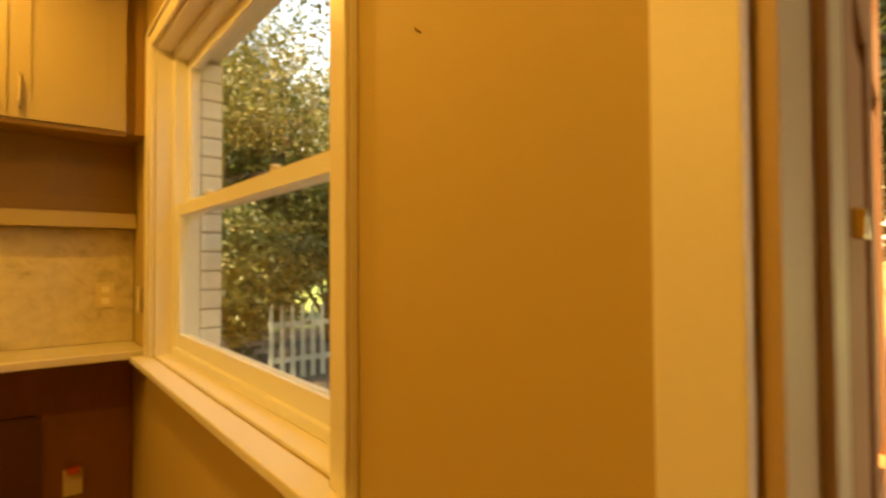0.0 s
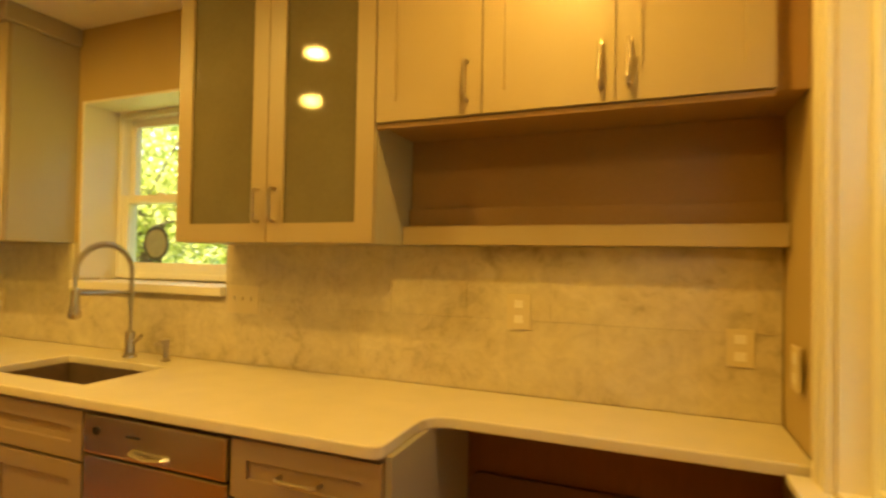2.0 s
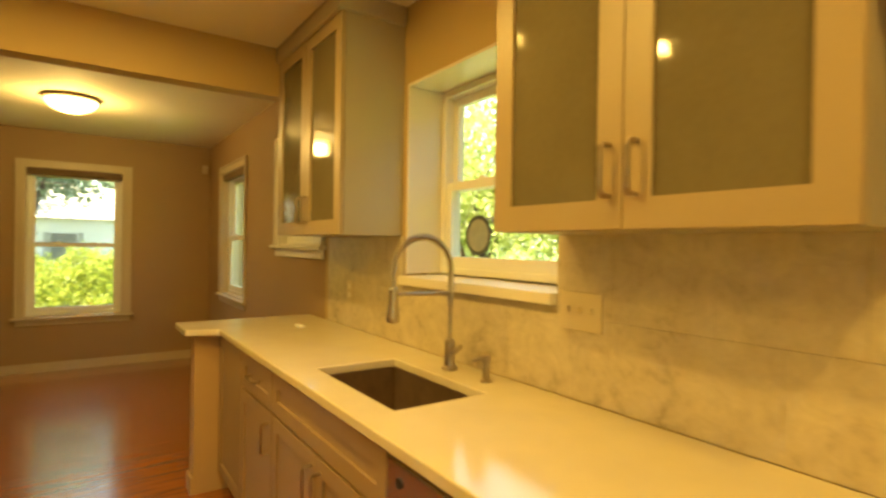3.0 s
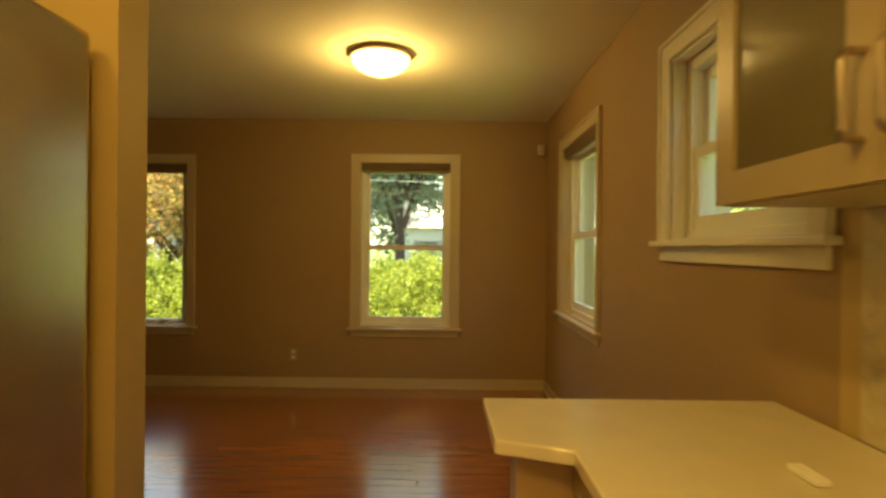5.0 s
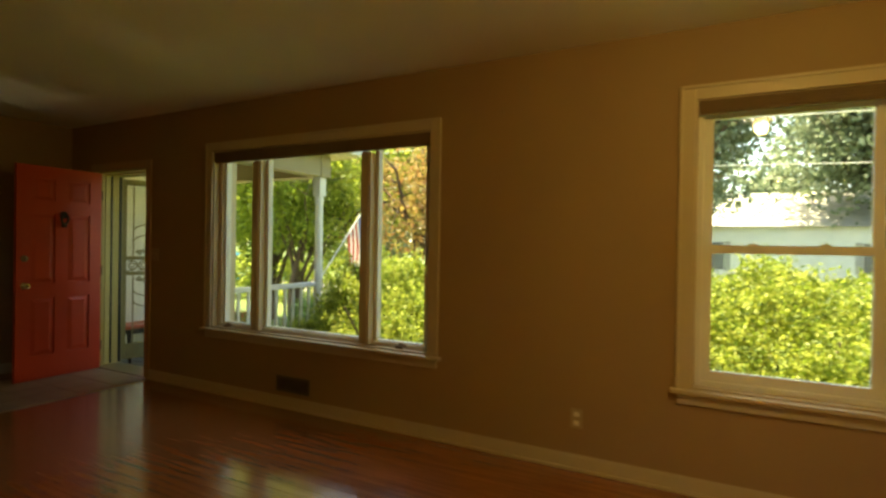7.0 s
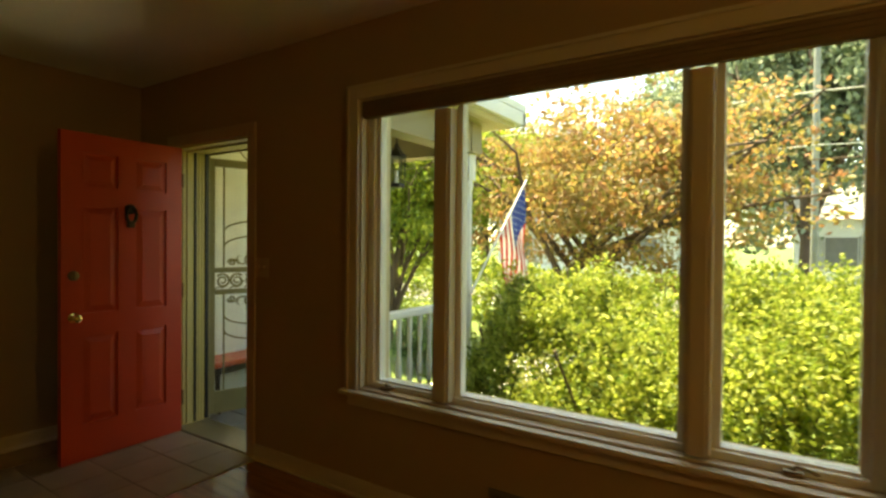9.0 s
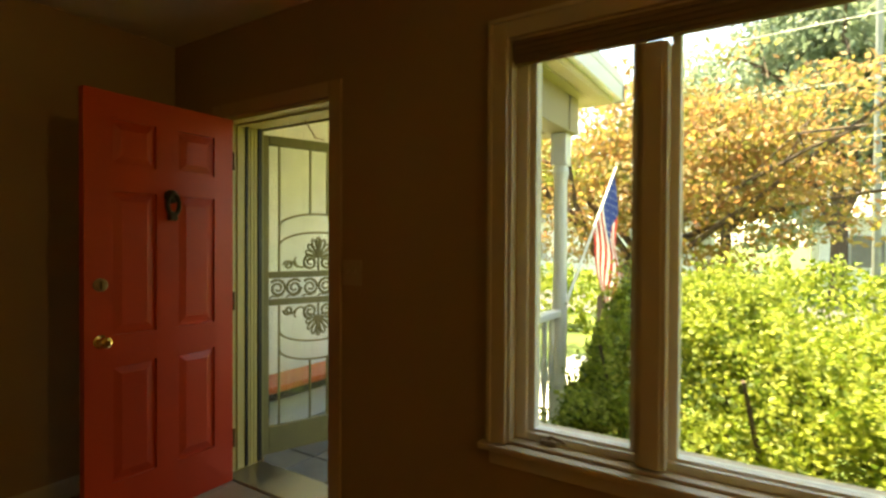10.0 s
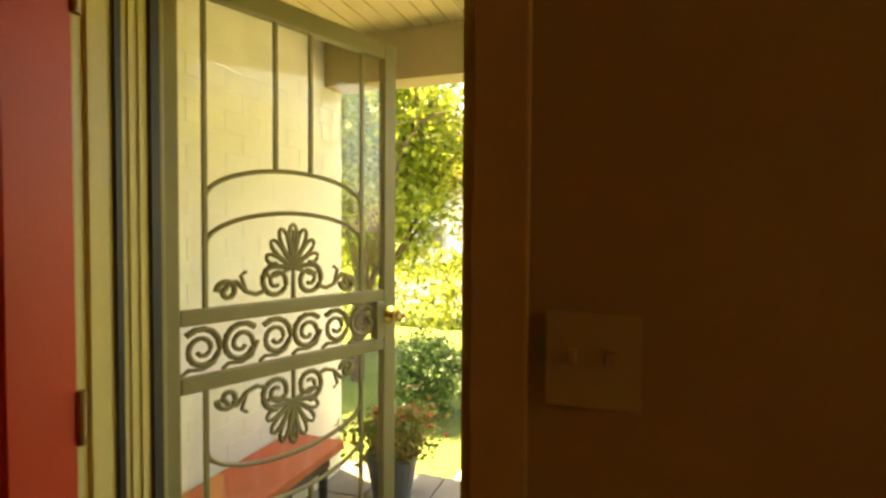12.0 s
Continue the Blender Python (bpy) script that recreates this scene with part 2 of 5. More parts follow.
def box(bm, x0, y0, z0, x1, y1, z1, bevel=0.0):
    x0, x1, y0, y1, z0, z1 = min(x0, x1), max(x0, x1), min(y0, y1), max(y0, y1), min(z0, z1), max(z0, z1)
    r = bmesh.ops.create_cube(bm, size=1.0, matrix=Matrix.LocRotScale(((x0 + x1) / 2, (y0 + y1) / 2, (z0 + z1) / 2), None, (x1 - x0, y1 - y0, z1 - z0)))
    if bevel:
        edges = list({e for v in r["verts"] for e in v.link_edges})
        bmesh.ops.bevel(bm, geom=edges, offset=bevel, segments=2, profile=0.6, affect="EDGES", clamp_overlap=True)
    return bm


def boxes(*rows, bevel=0.0):
    bm = bmesh.new()
    for r in rows:
        box(bm, *r, bevel=bevel)
    return bm


def lathe(profile, steps=24, bm=None, centre=(0, 0, 0), turn=None):
    """A turned shape from (radius, height) pairs."""
    bm = bm or bmesh.new()
    rings = []
    for r, z in profile:
        ring = []
        for i in range(steps):
            a = 2 * math.pi * i / steps
            p = Vector((r * math.cos(a), r * math.sin(a), z))
            ring.append(bm.verts.new((turn @ p if turn else p) + Vector(centre)))
        rings.append(ring)
    for a, b in zip(rings, rings[1:]):
        for i in range(steps):
            bm.faces.new((a[i], a[(i + 1) % steps], b[(i + 1) % steps], b[i]))
    bm.faces.new(rings[0][::-1])
    bm.faces.new(rings[-1])
    return bm


def tube(bm, points, radius, steps=8, taper=1.0):
    """A round bar along a run of points."""
    pts = [Vector(p) for p in points]
    rings, up = [], Vector((0.31, 0.17, 0.93))
    for i, p in enumerate(pts):
        d = (pts[min(i + 1, len(pts) - 1)] - pts[max(i - 1, 0)]).normalized()
        a = d.cross(up)
        a = (a if a.length > 1e-3 else d.cross(Vector((1, 0, 0)))).normalized()
        b = d.cross(a)
        r = radius * (1 + (taper - 1) * i / max(1, len(pts) - 1))
        rings.append([bm.verts.new(p + r * (math.cos(2 * math.pi * k / steps) * a + math.sin(2 * math.pi * k / steps) * b)) for k in range(steps)])
    for a, b in zip(rings, rings[1:]):
        for i in range(steps):
            bm.faces.new((a[i], a[(i + 1) % steps], b[(i + 1) % steps], b[i]))
    bm.faces.new(rings[0][::-1])
    bm.faces.new(rings[-1])
    return bm


def ring(bm, x0, x1, z0, z1, y0, y1, side, low, high, bevel=0.0):
    """One closed rectangular frame standing in the x-z plane."""
    loops = []
    for y in (y0, y1):
        for a, b, c, d in ((x0, x1, z0, z1), (x0 + side, x1 - side, z0 + low, z1 - high)):
            loops.append([bm.verts.new(p) for p in ((a, y, c), (b, y, c), (b, y, d), (a, y, d))])
    fo, fi, bo, bi = loops
    for k in range(4):
        n = (k + 1) % 4
        for q in ((fo[k], fo[n], fi[n], fi[k]), (bo[n], bo[k], bi[k], bi[n]), (fo[n], fo[k], bo[k], bo[n]), (fi[k], fi[n], bi[n], bi[k])):
            bm.faces.new(q)
    if bevel:
        verts = set(fo + fi + bo + bi)
        flat = [e for e in bm.edges if e.verts[0] in verts and e.verts[1] in verts and (e.calc_face_angle(0.0) > 0.5)]
        bmesh.ops.bevel(bm, geom=flat, offset=bevel, segments=2, profile=0.6, affect="EDGES", clamp_overlap=True)
    return bm


def arc(c, r, a0, a1, n, u, v):
    c, u, v = Vector(c), Vector(u), Vector(v)
    return [c + r * (math.cos(radians(a0 + (a1 - a0) * i / n)) * u + math.sin(radians(a0 + (a1 - a0) * i / n)) * v) for i in range(n + 1)]


# wall frames: u along the wall, d outwards, z up
FRONT = Matrix(((0, -1, 0, -6.5), (1, 0, 0, 0), (0, 0, 1, 0), (0, 0, 0, 1)))
NORTH = Matrix(((1, 0, 0, 0), (0, 1, 0, 4.0), (0, 0, 1, 0), (0, 0, 0, 1)))
EAST = Matrix(((0, 1, 0, 1.36), (-1, 0, 0, 0), (0, 0, 1, 0), (0, 0, 0, 1)))


def wall(name, m, u0, u1, thick, holes, label, mat=WALL, d0=0.0, z0=-0.05, z1=CEIL + 0.15):
    bm = bmesh.new()
    cuts = sorted({u0, u1, *[h[0] for h in holes], *[h[1] for h in holes]})
    for a, b in zip(cuts, cuts[1:]):
        z = z0
        for h in sorted([h for h in holes if h[0] <= a + 1e-6 and h[1] >= b - 1e-6], key=lambda h: h[2]):
            if h[2] > z:
                box(bm, a, d0, z, b, d0 + thick, h[2])
            z = h[3]
        box(bm, a, d0, z, b, d0 + thick, z1)
    return solid(name, bm, mat, label, "wall", "structure", m)


# openings: u0, u1, z0, z1
W1 = (-1.655, 0.567, 0.575, 2.135)
W2 = (2.215, 3.095, 0.575, 2.15)
DOOR = (-3.45, -2.598, -0.04, 2.05)
W3 = (-5.78, -4.80, 0.83, 2.14)
W4 = (-3.72, -2.86, 1.38, 2.14)
WK = (-1.755, -0.757, 1.245, 2.172)
WE = (-3.53, -1.975, 0.90, 2.16)
DE = (-1.315, -0.45, -0.04, 2.05)
wall("wall_front", FRONT, -4.05, 4.0, 0.12, [W1, W2, DOOR], "front wall with windows and a doorway, tan darkened for dimness", LIVWALL)
wall("wall_front_outside", FRONT, -4.05, 4.28, 0.13, [W1, W2, DOOR], "white clad outside of the front wall", SHELL, d0=0.123)
wall("wall_north", NORTH, -6.62, -2.76, 0.12, [W3, W4], "side wall with two windows, tan darkened for dimness", LIVWALL)
wall("wall_north_kitchen", NORTH, -2.76, 1.48, 0.12, [WK], "tan painted kitchen wall with a window over the sink")
wall("wall_north_outside", NORTH, -6.62, 1.48, 0.13, [W3, W4, WK], "white clad outside of the side wall", SHELL, d0=0.123)
wall("wall_east", EAST, -4.0, -0.18, 0.12, [WE, DE], "warm tan painted kitchen wall with a window and back door")
wall("wall_east_outside", EAST, -4.28, -0.18, 0.13, [WE, DE], "white clad outside of the kitchen wall", SHELL, d0=0.123)
solid("wall_kitchen_south", boxes((-2.70, 0.06, -0.05, 1.36, 0.18, CEIL + 0.15)), WALL, "plain tan kitchen wall behind the walker", "wall", "structure")
solid("wall_east_plain", boxes((1.36, -3.93, -0.05, 1.61, 0.179, CEIL + 0.15)), SHELL, "plain wall closing the unseen back room", "wall", "structure")
solid("wall_south", boxes((-6.5, -4.05, -0.05, 1.48, -3.93, CEIL + 0.15)), LIVWALL, "plain living room wall by the front door, tan darkened for dimness", "wall", "structure")
solid("wall_divider", boxes((-2.82, -3.93, -0.05, -2.70, 2.30, CEIL + 0.15), (-2.82, 2.30, 2.265, -2.70, 4.0, CEIL + 0.15)), WALL, "tan partition with a wide opening and a header beam", "wall", "structure")
solid("ceiling", boxes((-6.5, -3.93, CEIL, 1.36, 4.0, CEIL + 0.12)), CEILING, "cream painted plain ceiling", "ceiling", "structure")
solid("roof_deck", boxes((-7.2, -4.4, CEIL + 0.155, 1.9, 4.6, CEIL + 0.35)), SHELL, "flat covering over the house", "roof", "structure")
solid("subfloor", boxes((-6.62, -4.05, -0.25, 1.48, 4.12, -0.022)), BLACK, "dark base under the floor boards", "floor", "structure")


def baseboard(name, m, u0, u1, h=0.095, mat=LIVTRIM):
    bm = boxes((u0, -0.014, 0.0, u1, -0.002, h - 0.012), (u0, -0.011, h - 0.012, u1, -0.002, h), (u0, -0.028, 0.0, u1, -0.014, 0.018), bevel=0.002)
    solid(name, bm, mat, "cream painted baseboard with a shoe moulding", "baseboard", "structure", m)


baseboard("baseboard", FRONT, -2.53, 3.98)
baseboard("baseboard", FRONT, -3.92, -3.53)
baseboard("baseboard", NORTH, -6.48, -2.83)
baseboard("baseboard", Matrix(((-1, 0, 0, 0), (0, -1, 0, -3.93), (0, 0, 1, 0), (0, 0, 0, 1))), 2.83, 6.48)
baseboard("baseboard", Matrix(((0, 1, 0, -2.82), (-1, 0, 0, 0), (0, 0, 1, 0), (0, 0, 0, 1))), -2.29, 3.9)
baseboard("baseboard", EAST, -1.97, -1.40, mat=TRIM)


# ---- windows ----
def sash(bm, u0, u1, z0, z1, d, w=0.042, deep=0.035, low=None):
    ring(bm, u0, u1, z0, z1, d, d + deep, w, low or w, w, 0.004)


def window(name, m, hole, label, cas=0.08, meet=None, panes=None, deep=0.055, shade=0.0, stool=0.05, horn=0.025, top=True, right=True, sash_w=0.045, liner=0.05, reach=0.245, trim=LIVTRIM, bare=False):
    u0, u1, z0, z1 = hole
    w = thing(name, label, "window", "", "structure")
    if bare:
        part("window_sill", boxes((u0 + 0.001, -stool, z0 - 0.038, u1 - 0.001, deep + 0.05, z0 + 0.003), bevel=0.006), trim, w, "thick pale sill", m)
    else:
        rows = [(u0 - cas, -0.018, z0, u0, 0.0, z1 + cas)]
        if right:
            rows.append((u1, -0.018, z0, u1 + cas, 0.0, z1 + cas))
        rows.append((u0, -0.018, z1, u1, 0.0, z1 + cas))
        bm = boxes(*rows, bevel=0.004)
        for r in ((u0 - cas, -0.026, z0, u0 - cas + 0.018, -0.018, z1 + cas), (u0 - cas, -0.026, z1 + cas - 0.018, u1 + cas * right, -0.018, z1 + cas)):
            box(bm, *r, bevel=0.003)
        if right:
            box(bm, u1 + cas - 0.018, -0.026, z0, u1 + cas, -0.018, z1 + cas, bevel=0.003)
        part("casing", bm, trim, w, "", m)
        e = u1 + cas + horn if right else u1
        part("window_sill", boxes((u0 - cas - horn, -stool, z0 - 0.024, e, 0.0, z0), (u0 + 0.001, 0.0, z0 - 0.0, u1 - 0.001, deep + 0.05, z0 + 0.012), bevel=0.005), trim, w, "cream painted sill", m)
        part("apron", boxes((u0 - cas + 0.01, -0.016, z0 - 0.085, e - horn - 0.01, -0.001, z0 - 0.025), bevel=0.004), trim, w, "", m)
    t = 0.012
    bm = boxes((u0, 0.001, z0 + t, u0 + t, reach, z1), (u1 - t, 0.001, z0 + t, u1, reach, z1), (u0 + t, 0.001, z1 - t, u1 - t, reach, z1), (u0, deep + 0.051, z0 - 0.0, u1, max(0.27, reach), z0 + 0.012))
    part("jamb", bm, trim, w, "", m)
    a, b, lo, hi = u0 + t, u1 - t, z0 + t, z1 - t
    f = liner
    bm = boxes((a, deep, lo, a + f, deep + 0.10, hi), (b - f, deep, lo, b, deep + 0.10, hi), (a + f, deep, hi - f, b - f, deep + 0.10, hi), (a + f, deep, lo, b - f, deep + 0.10, lo + 0.03), bevel=0.005)
    part("window_frame", bm, VINYL, w, "", m)
    a, b, lo, hi = a + f, b - f, lo + 0.03, hi - f
    if panes is None:
        s = sash_w
        up, dn = bmesh.new(), bmesh.new()
        sash(dn, a, b, lo, meet + 0.04, deep + 0.012, s, 0.034, 0.055)
        sash(up, a, b, meet - 0.002, hi, deep + 0.050, s, 0.034, 0.042)
        d_ob = part("lower_sash", dn, VINYL, w, "", m)
        u_ob = part("upper_sash", up, VINYL, w, "", m)
        for ob, zz0, zz1, dd in ((d_ob, lo + 0.055, meet + 0.04 - s, deep + 0.028), (u_ob, meet + 0.04, hi - s, deep + 0.066)):
            p = part("pane", boxes((a + s, dd, zz0, b - s, dd + 0.004, zz1)), PANE, ob, "", m)
            p.visible_shadow = False
        for uu in (a + (b - a) * 0.3, a + (b - a) * 0.7):
            part("sash_lock", boxes((uu - 0.025, deep + 0.012, meet + 0.04, uu + 0.025, deep + 0.035, meet + 0.048), (uu - 0.008, deep + 0.006, meet + 0.047, uu + 0.012, deep + 0.03, meet + 0.056), bevel=0.003), VINYL, d_ob, "", m)
    else:
        for i, (p0, p1, plo, phi) in enumerate(panes):
            bm = bmesh.new()
            sash(bm, p0 - 0.03, p1 + 0.03, plo - 0.03, phi, deep + 0.02, 0.03, 0.05)
            s_ob = part("sash", bm, VINYL, w, "", m)
            p = part("pane", boxes((p0, deep + 0.045, plo, p1, deep + 0.05, phi - 0.03)), PANE, s_ob, "", m)
            p.visible_shadow = False
        for (p, q) in zip(panes, panes[1:]):
            part("mullion", boxes((p[1] + 0.03, 0.012, lo - 0.02, q[0] - 0.03, deep + 0.095, z1 - shade - 0.012), (p[1] + 0.045, 0.002, lo - 0.02, q[0] - 0.045, 0.012, z1 - shade - 0.012), bevel=0.003), trim, w, "", m)
    if shade:
        sh = thing("roman_shade", "raised woven brown shade folded under the window head", "window shade", "", "", m @ Vector(((u0 + u1) / 2, 0.02, z1 - shade)))
        part("headrail", boxes((u0 + 0.014, 0.004, z1 - shade, u1 - 0.014, 0.045, z1 - 0.013), bevel=0.012), SHADE, sh, "", m)
        for k in range(4):
            zz = z1 - shade + 0.012 + k * shade / 5
            part("fold", boxes((u0 + 0.016, -0.004, zz, u1 - 0.016, 0.003, zz + shade / 5.6), bevel=0.003), SHADE, sh, "", m)
    return w


window("window_1", FRONT, W1, "wide three-part picture window with side casements", 0.078, panes=[(-1.571, -1.211, 0.627, 2.10), (-1.055, -0.073, 0.627, 2.10), (0.076, 0.483, 0.627, 2.10)], shade=0.10, liner=0.045)
for uu in (-1.50, 0.30):
    bm = boxes((uu - 0.03, 0.03, 0.588, uu + 0.03, 0.062, 0.606), bevel=0.004)
    tube(bm, [(uu, 0.045, 0.606), (uu + 0.01, 0.035, 0.625), (uu + 0.05, 0.025, 0.618), (uu + 0.075, 0.02, 0.612)], 0.006, 6)
    part("crank_handle", bm, BRONZE, bpy.data.objects["window_1"], "small metal window crank", FRONT)
window("window_2", FRONT, W2, "white double-hung window in the front wall", 0.08, meet=1.325, shade=0.075, liner=0.03, sash_w=0.045)
window("window_3", NORTH, W3, "white double-hung window in the side wall", 0.085, meet=1.43, shade=0.075)
window("window_4", NORTH, W4, "short white window beside the glass cabinet", 0.085, meet=1.72, trim=TRIM)
window("window_5", NORTH, WK, "white double-hung window over the kitchen sink", meet=1.665, liner=0.032, deep=0.195, sash_w=0.04, stool=0.045, reach=0.31, trim=TRIM, bare=True)
window("window_6", EAST, WE, "large white double-hung window by the kitchen desk", 0.07, meet=1.475, liner=0.035, stool=0.07, deep=0.06, reach=0.168, trim=TRIM)

# ---- doors ----
def frame_door(name, m, hole, label, cas=0.075):
    u0, u1, _, z1 = hole
    w = thing(name, label, "door frame", "", "structure")
    bm = boxes((u0 - cas, -0.016, 0.0, u0, 0.0, z1 + cas), (u1, -0.016, 0.0, u1 + cas, 0.0, z1 + cas), (u0, -0.016, z1, u1, 0.0, z1 + cas), bevel=0.004)
    part("casing", bm, TRIM if name == "door_2" else WALLTRIM, w, "", m)
    t = 0.018
    far = 0.13 if name == "door_2" else 0.25
    bm = boxes((u0, 0.001, 0.0, u0 + t, far, z1), (u1 - t, 0.001, 0.0, u1, far, z1), (u0 + t, 0.001, z1 - t, u1 - t, far, z1), bevel=0.002)
    for r in ((u0 + t, 0.075, 0.02, u0 + t + 0.012, 0.115, z1 - t), (u1 - t - 0.012, 0.075, 0.02, u1 - t, 0.115, z1 - t), (u0 + t, 0.075, z1 - t - 0.012, u1 - t, 0.115, z1 - t)):
        box(bm, *r, bevel=0.002)
    part("jamb", bm, WALLTRIM if name == "door_2" else CREAM, w, "", m)
    if name == "door_1":
        # Narrow black strips fill the dark gap on the hinge-side jamb.
        for d0, d1 in ((0.135, 0.15), (0.222, 0.246)):
            part("dark_strip", boxes((u0 + t, d0, 0.02, u0 + t + 0.011, d1, z1 - t)), BLACK, w, "narrow dark strip along the jamb", m)
        for d0 in (0.02, 0.045, 0.17, 0.195):
            part("bead", boxes((u0 + t, d0, 0.02, u0 + t + 0.006, d0 + 0.012, z1 - t), bevel=0.002), CREAM, w, "", m)
    part("threshold", boxes((u0 + t, 0.0, -0.03, u1 - t, 0.25, 0.012), bevel=0.006), NICKEL, w, "worn metal threshold", m)
    return w


WALLTRIM = material("tan_trim_paint", (0.47, 0.32, 0.18), 0.4, spread=0.15, fine=120, bump=0.03)
frame_door("door_1", FRONT, DOOR, "front doorway with tan casing and pale jamb")
frame_door("door_2", EAST, DE, "back doorway with warm white casing")


def panel_door(name, m, width, label, mat):
    """Six raised panels; hinge edge at u=0, thickness towards d."""
    top, deep = 2.03, 0.042
    d = thing(name, label, "door", "", "", m.translation)
    rot = m.copy()
    cols = [(0.115, width / 2 - 0.055), (width / 2 + 0.055, width - 0.115)]
    rows = [(0.24, 0.78), (0.92, 1.58), (1.70, 1.91)]
    us = [0, cols[0][0], cols[0][1], cols[1][0], cols[1][1], width]
    zs = [0.012] + [z for r in rows for z in r] + [top]
    bm = bmesh.new()
    for i in range(5):
        for j in range(len(zs) - 1):
            if i in (1, 3) and j in (1, 3, 5):
                box(bm, us[i] - 0.001, 0.012, zs[j] - 0.001, us[i + 1] + 0.001, deep - 0.012, zs[j + 1] + 0.001)
            else:
                box(bm, us[i], 0, zs[j], us[i + 1], deep, zs[j + 1])
    part("leaf", bm, mat, d, "", rot)
    for c in cols:
        for r in rows:
            bm = bmesh.new()
            for dd, s in ((0.012, -1), (deep - 0.012, 1)):
                lo = [Vector((u, dd, z)) for u, z in ((c[0] + 0.012, r[0] + 0.012), (c[1] - 0.012, r[0] + 0.012), (c[1] - 0.012, r[1] - 0.012), (c[0] + 0.012, r[1] - 0.012))]
                hi = [Vector((u, dd + s * 0.009, z)) for u, z in ((c[0] + 0.045, r[0] + 0.045), (c[1] - 0.045, r[0] + 0.045), (c[1] - 0.045, r[1] - 0.045), (c[0] + 0.045, r[1] - 0.045))]
                a, b = [bm.verts.new(v) for v in lo], [bm.verts.new(v) for v in hi]
                bm.faces.new(b)
                for k in range(4):
                    bm.faces.new((a[k], a[(k + 1) % 4], b[(k + 1) % 4], b[k]))
            part("panel", bm, mat, d, "", rot)
    return d, rot


def knob(parent, m, u, z, d, s, mat=BRASS, r=0.027):
    turn = Matrix.Rotation(radians(-90 * s), 3, "X")
    prof = [(0.031, 0), (0.031, 0.006), (0.013, 0.01), (0.012, 0.03), (r * 0.8, 0.036), (r, 0.048), (r * 0.9, 0.06), (r * 0.5, 0.066)]
    part("door_knob", lathe(prof, 20, centre=(u, d, z), turn=turn), mat, parent, "shiny brass knob", m)


ang = radians(1.5)
red_m = Matrix.Translation((-6.49, -3.387, 0)) @ Matrix.Rotation(ang, 4, "Z")
red, rm = panel_door("front_door", red_m, 0.755, "red painted six-panel front door standing wide open", RED)
# hinge edge by the jamb, face towards the room
knob(red, rm, 0.69, 0.90, 0.042, 1)
knob(red, rm, 0.69, 0.90, 0.0, -1)
part("deadbolt", lathe([(0.03, 0), (0.03, 0.012), (0.02, 0.018)], 20, bm=boxes((0.682, 0.058, 1.135, 0.698, 0.078, 1.175), bevel=0.004), centre=(0.69, 0.042, 1.155), turn=Matrix.Rotation(radians(-90), 3, "X")), BRONZE, red, "dull brass deadbolt with thumb turn", rm)
bm = lathe([(0.034, 0), (0.034, 0.012), (0.022, 0.022)], 16, centre=(0.36, 0.042, 1.575), turn=Matrix.Rotation(radians(-90), 3, "X"))
tube(bm, arc((0.36, 0.066, 1.535), 0.042, 0, 360, 20, (0.72, 0, 0), (0, 0, 1.2)), 0.011, 8)
box(bm, 0.338, 0.042, 1.455, 0.382, 0.075, 1.50, bevel=0.01)
part("knocker", bm, material("dark_knocker_metal", (0.06, 0.045, 0.03), 0.4, metal=0.7, spread=0.4), red, "tarnished ring door knocker", rm)
for z in (0.25, 1.02, 1.80):
    part("hinge", lathe([(0.008, -0.05), (0.008, 0.05)], 10, centre=(-0.006, 0.046, z)), BRONZE, red, "", rm)

# back door, opened outwards
back_m = Matrix.Translation((1.496, 1.290, 0)) @ Matrix.Rotation(radians(9), 4, "Z")
back, bm_ = panel_door("back_door", back_m, 0.80, "brown stained back door swung open outside", BROWN)
knob(back, bm_, 0.10, 0.92, 0.0, -1)
part("latch", boxes((0.03, -0.012, 1.30, 0.07, 0.0, 1.33), bevel=0.003), BRASS, back, "", bm_)

# storm door with ironwork
SD = Matrix.Translation((-6.762, -3.465, 0)) @ Matrix.Rotation(radians(180 - 19.6), 4, "Z")
storm = thing("storm_door", "cream metal storm door with scrolled ironwork, standing open", "storm door", "", "", SD.translation)
SW, ST, SB = 0.80, 2.01, 0.03
bm = boxes((0, -0.016, SB, 0.055, 0.016, ST), (SW - 0.055, -0.016, SB, SW, 0.016, ST), (0.055, -0.016, ST - 0.06, SW - 0.055, 0.016, ST), (0.055, -0.016, SB, SW - 0.055, 0.016, SB + 0.17), bevel=0.005)
part("door_frame", bm, IRON, storm, "", SD)
part("rail", boxes((0.055, -0.015, 1.125, SW - 0.055, 0.015, 1.165), bevel=0.005), IRON, storm, "", SD)
part("rail", boxes((0.055, -0.015, 0.955, SW - 0.055, 0.015, 0.995), bevel=0.005), IRON, storm, "", SD)
part("lock_box", boxes((SW - 0.09, -0.018, 0.995, SW - 0.055, 0.018, 1.125), bevel=0.004), IRON, storm, "", SD)
X, Z = Vector((1, 0, 0)), Vector((0, 0, 1))
MID = 0.388
for u, z0, z1 in ((0.124, 0.2, 0.955), (0.124, 1.165, ST - 0.06), (0.653, 0.2, 0.955), (0.653, 1.165, ST - 0.06), (0.33, 1.535, ST - 0.06), (0.45, 1.535, ST - 0.06), (0.33, 0.2, 0.585), (0.45, 0.2, 0.585)):
    part("bar", boxes((u - 0.006, -0.006, z0, u + 0.006, 0.006, z1), bevel=0.002), IRON, storm, "", SD)
